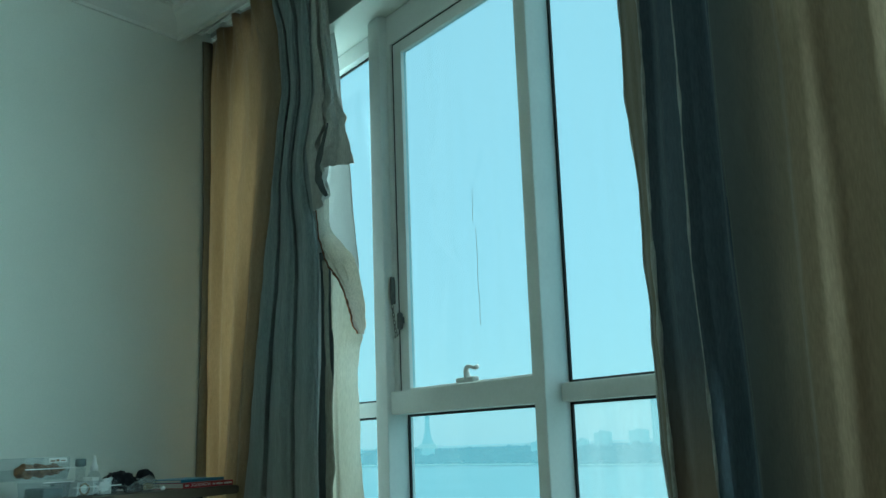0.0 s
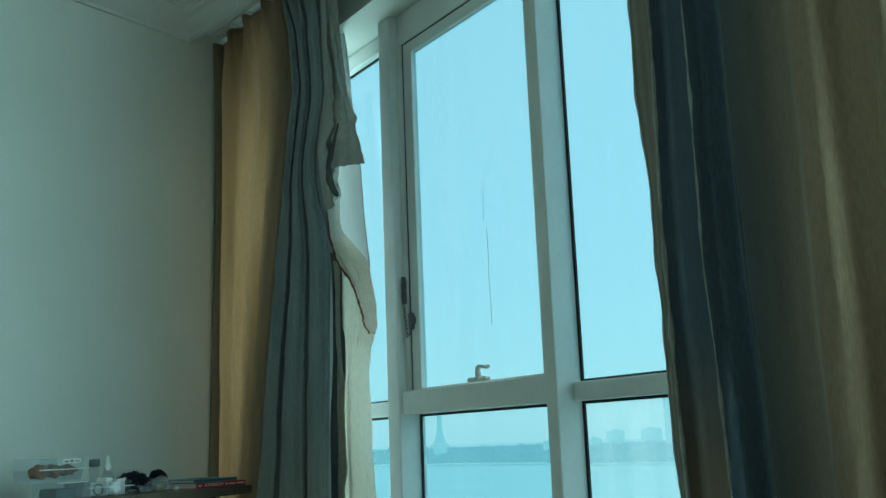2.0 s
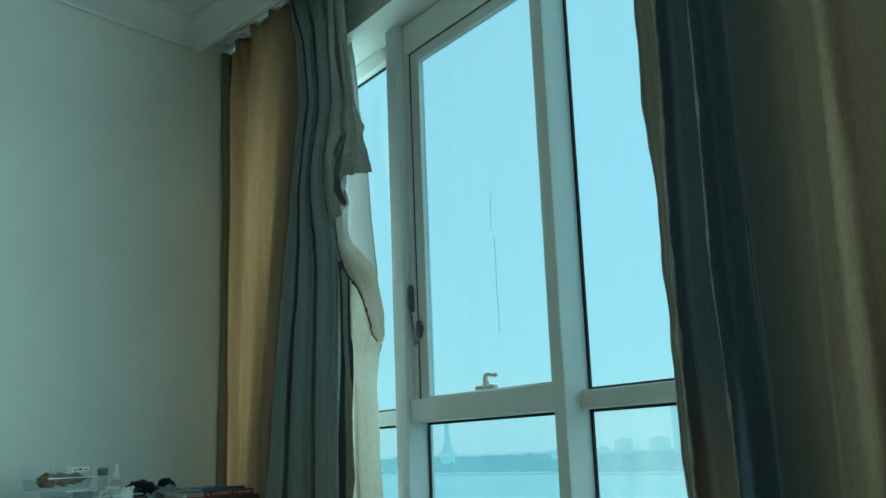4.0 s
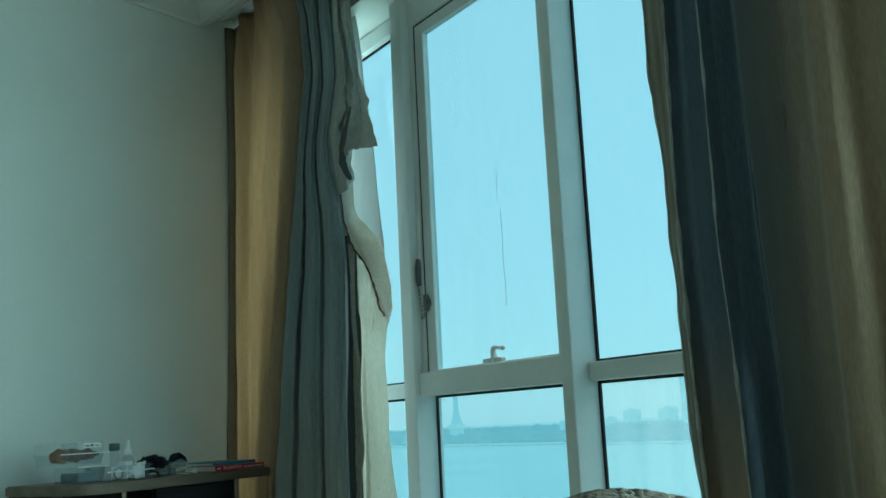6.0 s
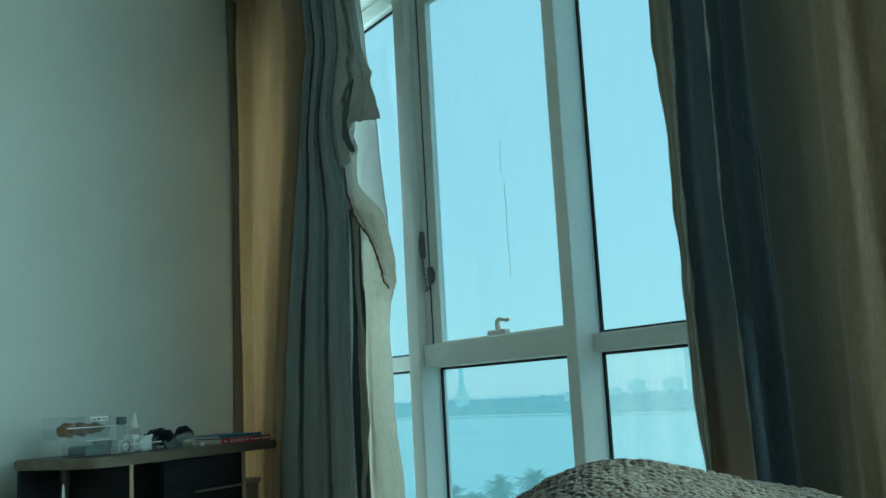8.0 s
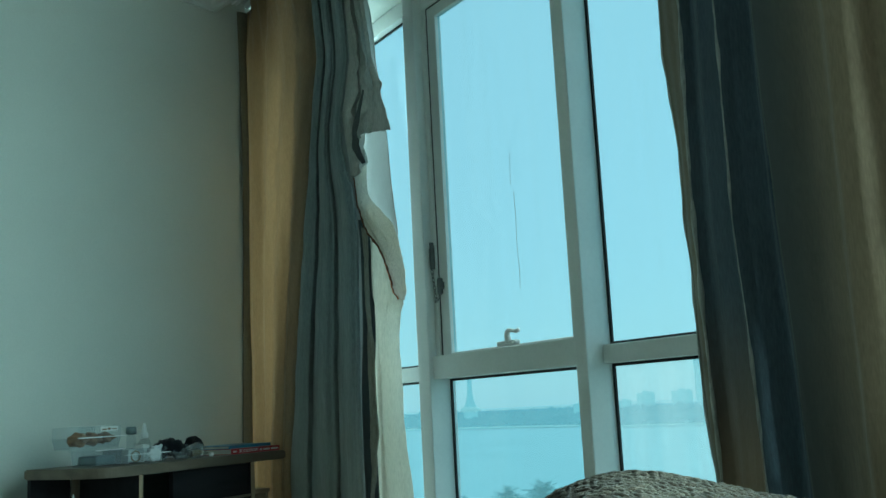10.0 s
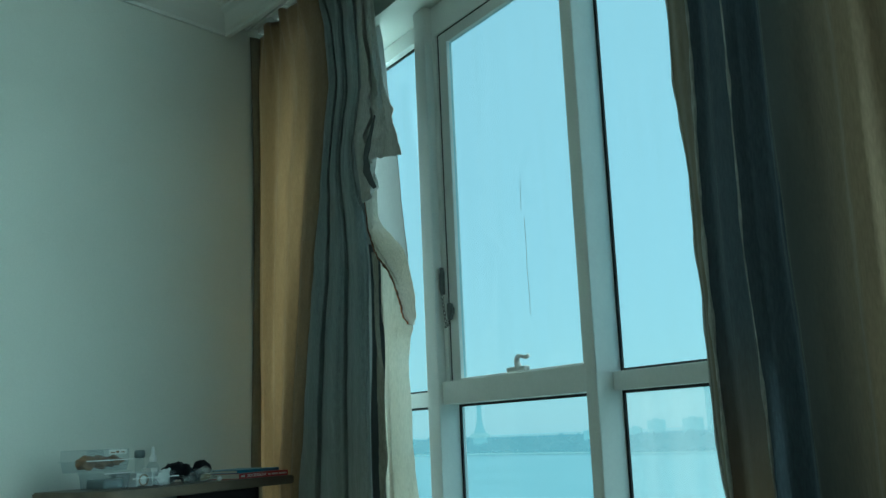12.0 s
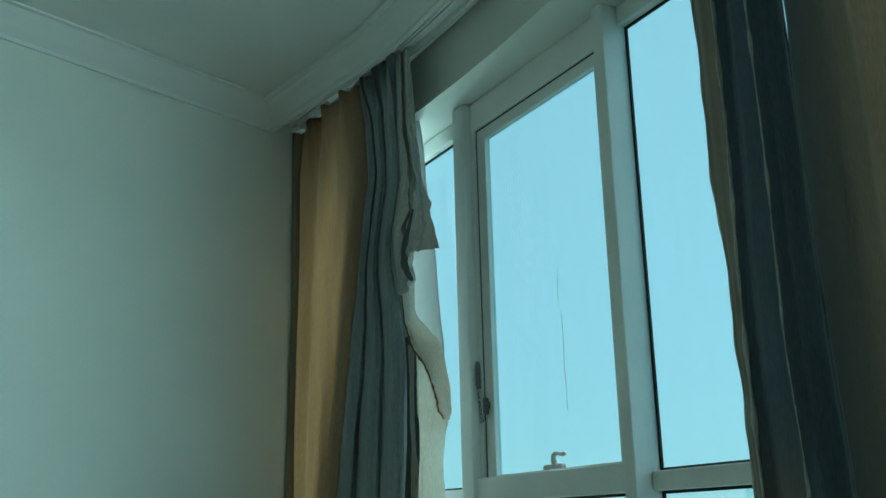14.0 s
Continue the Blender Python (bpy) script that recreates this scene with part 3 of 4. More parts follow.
def sheer_place(u, v):
    z = TOP_Z - 0.01 + (1.53 - TOP_Z) * v
    x1 = lerp_table(SHEER_EDGE, z)
    y = -0.120 + 0.012 * math.sin(u * 11 + v * 2) * (1 - u) + 0.007 * noise.noise((u * 3, v * 8, 4.0)) + 0.004 * noise.noise((u * 8 + v * 9, v * 5, 1.0))
    return SHIFT + Vector((x1 - 0.42 * (1 - u), y, z))


hang("sheer", sheet(40, 90, sheer_place), M_SHEER, left_curtain, "pale sheer lining hanging behind the velvet", 0.0015)

def along(points, k):
    """A point on a smooth line through a few (x, z) stops, k from 0 to 1."""
    s = k * (len(points) - 1)
    i = min(int(s), len(points) - 2)
    f = s - i
    p = [Vector(points[min(max(j, 0), len(points) - 1)]) for j in (i - 1, i, i + 1, i + 2)]
    return 0.5 * (2 * p[1] + (p[2] - p[0]) * f + (2 * p[0] - 5 * p[1] + 4 * p[2] - p[3]) * f * f + (3 * p[1] - p[0] - 3 * p[2] + p[3]) * f ** 3)


# the velvet's edge above the tear: a pale turned band, a deep crease, then the worn backing hanging loose
FLAP_COLUMNS = [(-0.280, [(2.77, -0.161), (2.49, -0.150), (2.25, -0.125), (2.13, -0.169), (2.04, -0.206), (1.77, -0.150)]),
                (-0.325, [(2.74, -0.060), (2.44, -0.050), (2.20, -0.005), (2.09, -0.035), (2.00, -0.080), (1.745, -0.030)]),
                (-0.318, [(2.74, -0.048), (2.44, -0.034), (2.20, 0.012), (2.07, -0.004), (1.99, -0.045), (1.755, 0.006)]),
                (-0.235, [(2.78, -0.185), (2.51, -0.166), (2.25, -0.118), (2.12, -0.121), (2.04, -0.157), (1.83, -0.117)]),
                (-0.270, [(2.75, -0.110), (2.47, -0.087), (2.22, -0.042), (2.09, -0.039), (2.01, -0.073), (1.91, -0.090)]),
                (-0.296, [(2.74, -0.041), (2.44, -0.019), (2.19, 0.024), (2.06, 0.036), (1.98, 0.020), (1.905, 0.005)]),
                (-0.272, [(2.74, -0.072), (2.45, -0.045), (2.20, 0.002), (2.07, 0.036), (1.97, 0.046), (1.91, 0.012)]),
                (-0.260, [(2.74, -0.075), (2.45, -0.039), (2.21, 0.007), (2.065, 0.078), (2.05, 0.066), (1.96, 0.106), (1.885, 0.135)])]


def flap_place(u, v):
    n = len(FLAP_COLUMNS) - 1
    i = min(int(u * n), n - 1)
    k = u * n - i
    e = k * k * (3 - 2 * k)
    (ya, ta), (yb, tb) = FLAP_COLUMNS[i], FLAP_COLUMNS[i + 1]
    w = v ** 0.8
    za, zb = TOP_Z + (ta[-1][0] - TOP_Z) * w, TOP_Z + (tb[-1][0] - TOP_Z) * w
    z = za + (zb - za) * k
    x = lerp_table(ta, za) * (1 - k) + lerp_table(tb, zb) * k
    open_out = min(1.0, 0.25 + v * 1.1)
    y = -0.29 + (ya + (yb - ya) * e + 0.29) * open_out
    x -= 1.8 * (ya + (yb - ya) * e + 0.29) * (open_out - 1)
    crumple = min(1.0, v * 1.5) ** 2 * math.sin(math.pi * min(1.0, u * 1.02))
    y += crumple * (0.032 * noise.noise((u * 7, v * 9, 1.0)) + 0.016 * noise.noise((u * 13, v * 22, 5.0)))
    y += 0.007 * math.exp(-((z - 2.062 - 0.02 * u) / 0.012) ** 2) * min(1, u * 2)
    ragged = 0.006 * noise.noise((u * 24, 1.0, 6.0)) * v ** 6
    return SHIFT + Vector((x + 0.0035 * noise.noise((v * 46, u * 2, 3.0)) * u, y, z + ragged))


hang("torn_flap", sheet(112, 120, flap_place), M_FLAP, left_curtain, "crumpled worn backing torn loose")


# dark sheet painting the crease's shade inside the roll of the torn edge
ROLL_LEFT = [(0.074, 2.047), (0.029, 1.992), (-0.012, 1.939), (-0.031, 1.879), (-0.008, 1.82), (0.047, 1.772)]
ROLL_RIGHT = [(0.082, 2.036), (0.058, 1.962), (0.026, 1.896), (0.041, 1.856), (0.06, 1.813), (0.083, 1.774)]


def roll_shade(u, v):
    x, z = along(ROLL_LEFT, v).lerp(along(ROLL_RIGHT, v), 0.12 + 0.72 * u + 0.16 * noise.noise((v * 8, u * 2, 5.0)))
    return SHIFT + Vector((x, -0.337 + 0.004 * math.sin(math.pi * u) + 0.002 * noise.noise((u * 4, v * 9, 3.0)), z))


hang("roll_shade", sheet(8, 40, roll_shade), M_SHADE, left_curtain, "dark sheet painted as shade inside the rolled velvet edge", 0.002)


# the velvet's own edge below the tear, turned in, its dark colour painting the gap's shade
def inner_edge(u, v):
    z = 1.60 + (LOW_Z - 1.60) * v
    return SHIFT + Vector((lerp_table(SLATE_EDGE, z) - 0.045 + 0.038 * u * min(1.0, 0.3 + v * 2.5), -0.278 + 0.034 * u + 0.004 * math.sin(v * 9), z))


hang("turned_edge_shade", sheet(8, 60, inner_edge), M_SHADE, left_curtain, "turned-in velvet edge, coloured dark as the gap's shade")

# hem of the lining, turned outwards and slanting from the tear down to a stained tip: (x, z) of its two edges
HEM_LOW = [(-0.105, 1.80), (-0.097, 1.69), (-0.058, 1.60), (-0.009, 1.53), (0.071, 1.46), (0.132, 1.37), (0.162, 1.30), (0.200, 1.262)]
HEM_HIGH = [(-0.140, 1.85), (-0.129, 1.71), (-0.044, 1.63), (0.057, 1.55), (0.096, 1.46), (0.121, 1.37), (0.124, 1.31), (0.112, 1.272)]


def hem_place(u, v):
    a, b = along(HEM_LOW, v), along(HEM_HIGH, v)
    x, z = a.lerp(b, u)
    belly = math.sin(math.pi * u) * (0.3 + 0.7 * math.sin(math.pi * v))
    y = -0.29 + 0.07 * u - 0.012 * belly + 0.010 * math.exp(-((u - 0.16) / 0.05) ** 2)
    y += 0.005 * noise.noise((u * 5, v * 12, 2.0)) + 0.0028 * noise.noise((u * 14, v * 34, 5.0))
    rag = (1 - u) ** 4
    return SHIFT + Vector((x + 0.006 * noise.noise((v * 26, 1, 1.0)) * rag, y, z + 0.006 * noise.noise((v * 30, 4, 8.0)) * rag))


hang("rolled_hem", sheet(40, 110, hem_place), M_HEMLINING, left_curtain, "rolled hem of the lining")
hang("stained_tip", sheet(12, 20, lambda u, v: hem_place(0.02 + (0.55 * v ** 0.7 + 0.08 * noise.noise((v * 5, 1, 2))) * u, 0.66 + 0.335 * v) + Vector((0, -0.006, 0))), M_STAINED, left_curtain, "rust-stained corner of the hem")
pts = [hem_place(0.02, 0.06 + 0.86 * k / 80) + Vector((0.0, -0.002, -0.002)) for k in range(81)]
part("soiled_edge", tube(bmesh.new(), pts, [0.0025 + 0.004 * max(0, 0.35 + noise.noise((k * 0.33, 2, 9))) * math.sin(math.pi * k / 80) for k in range(81)], 7), M_SOILED, left_curtain,
     "soiled brown edge of the hem", True)

# cream lining below the hem, its first fold showing the worn back of the velvet
LINING_EDGE = [(1.29, -0.015), (1.24, -0.052), (1.15, -0.073), (1.04, -0.069), (0.88, -0.071), (0.74, -0.050), (0.59, -0.023), (0.0, 0.04)]
STRIP_EDGE = [(1.58, -0.075), (1.40, -0.057), (1.23, -0.045), (1.07, -0.022), (0.94, -0.030), (0.82, -0.012), (0.72, -0.036), (0.59, -0.07), (0.0, -0.07)]


def lining_place(u, v):
    zt = 1.60 - 0.325 * u
    z = zt + (LOW_Z - zt) * v
    x0, x1 = lerp_table(SLATE_EDGE, z) - 0.01, lerp_table(LINING_EDGE, z)
    low = min(1.0, 0.25 + v * 1.6)
    fold = 0.010 * math.sin(u * 7 + 1.4 * v + 0.6) + 0.004 * math.sin(u * 13 - 2.5 * v + 1)
    y = -0.252 + 0.102 * u ** 1.1 + fold * low + 0.008 * noise.noise((u * 4, v * 6, 9.0)) + 0.003 * noise.noise((u * 11, v * 25, 4.0))
    return SHIFT + Vector((x0 + (x1 - x0) * u - 1.7 * fold * low * (1 - u), y, z))


hang("turned_lining", sheet(70, 110, lining_place), M_LINING, left_curtain, "cream lining turned outwards")


def strip_place(u, v):
    z = 1.56 + (LOW_Z - 1.56) * v
    x0, x1 = lerp_table(SLATE_EDGE, z) + 0.012, lerp_table(STRIP_EDGE, z) + 0.012 * noise.noise((v * 16, 2, 2))
    y = -0.275 - 0.014 * math.sin(math.pi * u) + 0.006 * noise.noise((u * 3, v * 11, 3.0)) + 0.003 * noise.noise((u * 6, v * 34, 7.0))
    return SHIFT + Vector((x0 + (x1 - x0) * u, y, z))


hang("worn_strip", sheet(16, 110, strip_place), M_STRIP, left_curtain, "worn grey-brown strip of velvet backing")


# nearer curtain
right_curtain = thing("curtain", "heavy tan velvet curtain with slate blue border, half drawn", "curtain", Matrix.Translation((2.0, -0.3, 0)))
SHIFT_R = Vector((-2.0, 0.3, 0))
# fold lines: depth, and x at heights from the head to the foot
LEAD = (-0.270, [(2.79, 1.440), (2.35, 1.482), (2.10, 1.500), (1.84, 1.497), (1.70, 1.492), (1.61, 1.501), (1.46, 1.514), (1.31, 1.511), (1.15, 1.521), (0.84, 1.531), (0.69, 1.548), (0.0, 1.56)])
LINE_A = (-0.330, [(2.79, 1.632), (1.76, 1.617), (1.45, 1.610), (1.16, 1.611), (0.72, 1.618), (0.0, 1.622)])
LINE_B = (-0.360, [(2.79, 1.742), (1.70, 1.742), (1.24, 1.739), (0.86, 1.755), (0.0, 1.785)])
LINE_C = (-0.335, [(2.79, 1.812), (1.68, 1.824), (1.31, 1.827), (0.71, 1.847), (0.0, 1.87)])
LINE_D = (-0.386, [(2.79, 2.045), (1.58, 2.066), (1.16, 2.062), (0.73, 2.052), (0.0, 2.04)])


def flat_line(y, x_top, x_foot):
    return y, [(2.79, x_top), (0.0, x_foot)]


def between(a, b, share, dy):
    """A fold line part of the way from a to b, set in or out by dy."""
    y = a[0] + (b[0] - a[0]) * share + dy
    return y, [(z, lerp_table(a[1], z) * (1 - share) + lerp_table(b[1], z) * share) for z in (2.79, 2.2, 1.8, 1.5, 1.2, 0.9, 0.6, 0.0)]


def folds(lines, amp, seed):
    """A hanging panel through a row of fold lines."""
    def place(u, v):
        z = 2.79 + (LOW_Z - 2.79) * v
        n = len(lines) - 1
        i = min(int(u * n), n - 1)
        k = u * n - i
        a, b = lines[i], lines[i + 1]
        x = lerp_table(a[1], z) * (1 - k) + lerp_table(b[1], z) * k
        y = a[0] + (b[0] - a[0]) * k * k * (3 - 2 * k)
        y += amp * noise.noise((x * 7, z * 1.6, seed + 5)) * 2 + amp * 0.35 * noise.noise((x * 24, z * 7, seed))
        return SHIFT_R + Vector((x + amp * 0.35 * noise.noise((x * 9, z * 1.3, seed)) + amp * 0.3 * noise.noise((1, z * 9, seed)), y, z))
    return place


hang("leading_hem", sheet(30, 140, folds([LEAD, between(LEAD, LINE_A, 0.45, 0.006), between(LEAD, LINE_A, 0.8, 0.014), LINE_A], 0.006, 1.0)), M_HEM, right_curtain, "grey-brown velvet leading hem")
hang("slate_panel", sheet(70, 120, folds([LINE_A, between(LINE_A, LINE_B, 0.15, 0.024), between(LINE_A, LINE_B, 0.5, 0.014), between(LINE_A, LINE_B, 0.8, 0.020), LINE_B], 0.005, 3.0)), M_SLATE_SHADED_BROWN,
     right_curtain, "slate blue velvet border, darkened as shade, brown at the foot")
hang("slate_fold", sheet(45, 120, folds([LINE_B, between(LINE_B, LINE_C, 0.22, 0.018), between(LINE_B, LINE_C, 0.65, 0.030), LINE_C], 0.005, 3.0)), M_SLATE_SHADED, right_curtain,
     "slate blue fold of the border, darkened as shade")
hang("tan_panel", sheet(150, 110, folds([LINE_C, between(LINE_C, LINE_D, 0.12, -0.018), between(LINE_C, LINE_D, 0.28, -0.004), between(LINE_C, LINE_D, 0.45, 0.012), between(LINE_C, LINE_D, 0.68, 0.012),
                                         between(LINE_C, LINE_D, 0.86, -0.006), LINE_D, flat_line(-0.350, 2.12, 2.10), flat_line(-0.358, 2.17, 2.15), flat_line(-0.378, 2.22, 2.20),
                                         flat_line(-0.32, 2.30, 2.28), flat_line(-0.36, 2.42, 2.42)], 0.008, 5.0)), M_TAN_SHADED, right_curtain, "tan velvet panel in broad folds, slate grey and painted shade towards its edge")
# pale tubes painting the light caught along the sharpest folds
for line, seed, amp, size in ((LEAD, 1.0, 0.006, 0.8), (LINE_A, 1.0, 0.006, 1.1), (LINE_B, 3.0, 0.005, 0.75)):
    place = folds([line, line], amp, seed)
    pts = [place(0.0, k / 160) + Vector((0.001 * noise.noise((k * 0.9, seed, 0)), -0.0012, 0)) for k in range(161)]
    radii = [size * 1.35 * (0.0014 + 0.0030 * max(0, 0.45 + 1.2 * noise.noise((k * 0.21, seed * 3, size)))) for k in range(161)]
    part("fold_highlight", tube(bmesh.new(), pts, radii, 6), M_CREST_LIGHT, right_curtain, "pale tube painted as the highlight on a fold crest", True)

# ---- desk beside the wall ----
DESK = Matrix.Translation((-0.212, -1.173, 0)) @ Matrix.Rotation(math.atan2(0.859, -0.512), 4, "Z")
# local: x runs along the front edge towards the window, y towards the wall
desk = thing("desk", "wood laminate desk with rounded corner on chrome leg and side shelves", "desk", DESK)
outline = [(0.968, 0.0), (0.968, 0.37), (-0.005, 0.37)]
r = 0.10
outline += [(-0.005, r + 0.0)] + [(-0.005 + r - r * math.cos(a * math.pi / 16), r - r * math.sin(a * math.pi / 16)) for a in range(1, 8)] + [(-0.005 + r, 0.0)]
bm = prism(bmesh.new(), outline, 0.716, 0.750)
bmesh.ops.bevel(bm, geom=[e for e in bm.edges if abs(e.verts[0].co.z - e.verts[1].co.z) < 1e-5], offset=0.004, segments=2, affect="EDGES")
part("desktop", bm, M_WOOD, desk)
part("leg", tube(bmesh.new(), [(0.032, 0.168, 0.0), (0.032, 0.168, 0.716)], 0.0135, 20), M_CHROME, desk, "chrome tube leg", True)
panel = part("side_panel", boxes(((0.170, 0.0215, 0.0), (0.188, 0.344, 0.7155))), M_WOOD_DARK, desk)
part("edge_band", boxes(((0.170, 0.020, 0.0), (0.188, 0.0213, 0.7155))), M_EDGE, panel, "pale beech edge band")
panel = part("side_panel", boxes(((0.768, 0.0215, 0.0), (0.790, 0.344, 0.7155))), M_WOOD_DARK, desk)
part("edge_band", boxes(((0.768, 0.020, 0.0), (0.790, 0.0213, 0.7155))), M_EDGE, panel, "pale beech edge band")
part("back_panel", boxes(((0.188, 0.345, 0.1), (0.768, 0.36, 0.716))), M_TEAL, desk, "dark board at the back")
part("back_panel", boxes(((0.0, 0.345, 0.1), (0.170, 0.36, 0.716))), M_WOOD_DARK, desk, "dark board at the back")
part("drawer_front", boxes(((0.345, 0.03, 0.35), (0.766, 0.05, 0.712)), bevel=0.001), M_WOOD_DARK, desk, "dark front board")
part("shelf", boxes(((0.790, 0.03, 0.590), (0.90, 0.33, 0.606)), bevel=0.001), M_EDGE, desk, "small side shelf")
part("shelf", boxes(((0.5, 0.015, 0.587), (0.767, 0.029, 0.595)), bevel=0.001), M_WOOD, desk, "small shelf edge")
part("shelf_post", boxes(((0.885, 0.04, 0.0), (0.90, 0.32, 0.589)), bevel=0.001), M_EDGE, desk)
part("shelf_back", boxes(((0.790, 0.30, 0.0), (0.885, 0.312, 0.589))), M_WOOD_DARK, desk)
part("shelf_back", boxes(((0.790, 0.16, 0.607), (0.90, 0.172, 0.716))), M_EDGE, desk)


def desk_spot(x, y, z=0.7505, turn=0.0):
    return DESK @ pose(x, y, z, 0, 0, turn)


def hollow_box(w, d, h, t=0.0015, rim=0.006, taper=0.92):
    """An open tub with thin walls and a turned-out rim."""
    bm = bmesh.new()
    rings = []
    for s, z in ((taper, 0.0), (1.0, h), (1.0 + rim / w * 2, h), (1.0 + rim / w * 2, h - 0.003), (1.0, h - 0.003), (taper, 0.002)):
        rings.append([bm.verts.new((w / 2 * s * a, d / 2 * s * b, z)) for a, b in ((-1, -1), (1, -1), (1, 1), (-1, 1))])
    for r0, r1 in zip(rings, rings[1:]):
        for k in range(4):
            bm.faces.new((r0[k], r0[(k + 1) % 4], r1[(k + 1) % 4], r1[k]))
    bm.faces.new(rings[0][::-1])
    return bm


def blob(bm, c, r, squash=(1, 1, 1), seed=0.0, rough=0.2, sub=2):
    made = bmesh.ops.create_icosphere(bm, subdivisions=sub, radius=1.0)["verts"]
    for v in made:
        k = 1 + rough * noise.noise(v.co * 1.8 + Vector((seed, seed * 2, 0)))
        v.co = Vector(c) + Vector((v.co.x * squash[0], v.co.y * squash[1], v.co.z * squash[2])) * r * k
    return bm


# clear tubs at the far end of the desk, pastry box on top
tub = thing("plastic_tub", "clear plastic food tub standing on the desk", "tub", desk_spot(0.105, 0.15, turn=3))
part("tub", hollow_box(0.125, 0.11, 0.055), M_PLASTIC, tub)
part("lid", boxes(((-0.066, -0.06, 0.055), (0.066, 0.06, 0.060)), bevel=0.002), M_PLASTIC, tub)
part("contents", boxes(((-0.045, -0.042, 0.004), (0.048, 0.042, 0.036)), bevel=0.008), M_TEAL, tub, "dark grey contents")
# white strips paint the glints along the clear rims, here and on both boxes
part("rim_glint", boxes(((-0.068, -0.0625, 0.0525), (0.068, -0.0605, 0.056))), M_WHITE, tub, "white strip painted as a glint on the rim")
cakes = thing("pastry_box", "clear clamshell box of brown pastries stacked on a tub", "food box", desk_spot(0.062, 0.15, 0.8115, 2))
part("tray", hollow_box(0.19, 0.12, 0.038), M_PLASTIC, cakes)
part("lid", boxes(((-0.085, -0.054, 0.0715), (0.085, 0.054, 0.074)), ((-0.095, -0.06, 0.0385), (0.095, -0.057, 0.073)), ((-0.095, 0.057, 0.0385), (0.095, 0.06, 0.073))), M_PLASTIC, cakes)
part("rim_glint", boxes(((-0.10, -0.064, 0.036), (0.115, -0.060, 0.039))), M_WHITE, cakes, "white strip painted as a glint on the lid's rim")
for k, (x, y, s) in enumerate(((-0.062, -0.022, 0.85), (-0.030, 0.012, 0.9), (0.004, -0.020, 0.8), (0.034, 0.014, 0.85), (0.064, -0.016, 0.8))):
    part("pastry", blob(bmesh.new(), (x, y, 0.032), 0.03 * s, (1.15, 1.2, 0.78), k * 3.1, 0.6, 3), M_CAKE, cakes, "brown pastry", True)
part("paper_label", boxes(((-0.01, -0.05, 0.0745), (0.075, 0.03, 0.0752)), ((0.0, -0.0615, 0.056), (0.08, -0.0605, 0.072))), M_PAPER, cakes, "white paper label")
part("label_marks", boxes(((0.006, -0.0625, 0.060), (0.026, -0.0616, 0.064)), ((0.032, -0.0625, 0.060), (0.044, -0.0616, 0.067)), ((0.052, -0.0625, 0.061), (0.072, -0.0616, 0.064))), M_CAKE, cakes, "brown bars of print")

box2 = thing("plastic_box", "clear plastic box with paper and small things inside", "box", desk_spot(0.285, 0.15, turn=-3))
part("tub", hollow_box(0.20, 0.11, 0.05, taper=0.96), M_PLASTIC, box2)
part("rim_glint", boxes(((-0.105, -0.062, 0.029), (0.11, -0.058, 0.032))), M_WHITE, box2, "white strip painted as a glint on the rim")
part("folded_paper", boxes(((-0.075, -0.03, 0.004), (-0.015, 0.03, 0.046)), bevel=0.004), M_PAPER, box2, "folded white paper")
part("ring", tube(bmesh.new(), [(-0.045 + 0.02 * math.cos(a * math.tau / 16), -0.05, 0.024 + 0.018 * math.sin(a * math.tau / 16)) for a in range(16)], 0.0028, 6, True), M_EDGE, box2, "brown ring", True)
part("divider", boxes(((-0.082, -0.055, 0.002), (-0.080, 0.05, 0.048)), ((-0.012, -0.055, 0.002), (-0.010, 0.05, 0.048)), ((0.068, -0.055, 0.002), (0.070, 0.05, 0.048))), M_WHITE, box2, "white divider")
part("carton", boxes(((-0.008, -0.045, 0.012), (0.022, 0.0, 0.062)), bevel=0.001), M_PAPER, box2, "small white carton")
bm = bmesh.new()
box(bm, (0.015, -0.058, 0.002), (0.062, -0.046, 0.045), 0.004)
part("tissue", blob(blob(bm, (0.045, -0.05, 0.036), 0.022, (1.1, 0.4, 1.0), 4.0, 1.1, 3), (0.030, -0.052, 0.020), 0.018, (1.5, 0.4, 0.8), 9.0, 1.2, 3), M_WHITE, box2, "crumpled white tissue", True)
bottle = thing("spray_bottle", "small clear bottle with white pointed cap", "bottle", desk_spot(0.36, 0.18))
part("body", lathe(bmesh.new(), [(0.022, 0), (0.024, 0.004), (0.024, 0.062), (0.018, 0.075), (0.012, 0.082)]), M_PLASTIC, bottle, "", True)
part("cap", lathe(bmesh.new(), [(0.013, 0.082), (0.013, 0.098), (0.008, 0.106), (0.006, 0.128), (0.003, 0.136)]), M_WHITE, bottle, "white pointed cap", True)
bottle2 = thing("small_bottle", "small grey bottle standing behind the clear box", "bottle", desk_spot(0.345, 0.23))
part("body", lathe(bmesh.new(), [(0.016, 0), (0.017, 0.003), (0.017, 0.09), (0.012, 0.098)]), M_PLASTIC, bottle2, "", True)
part("cap", lathe(bmesh.new(), [(0.012, 0.098), (0.019, 0.1), (0.019, 0.122), (0.016, 0.126)]), M_TEAL, bottle2, "grey cap", True)

bundle = thing("hair_band", "black ruched fabric hair band lying on the desk", "hair band", desk_spot(0.462, 0.15))
bm = bmesh.new()
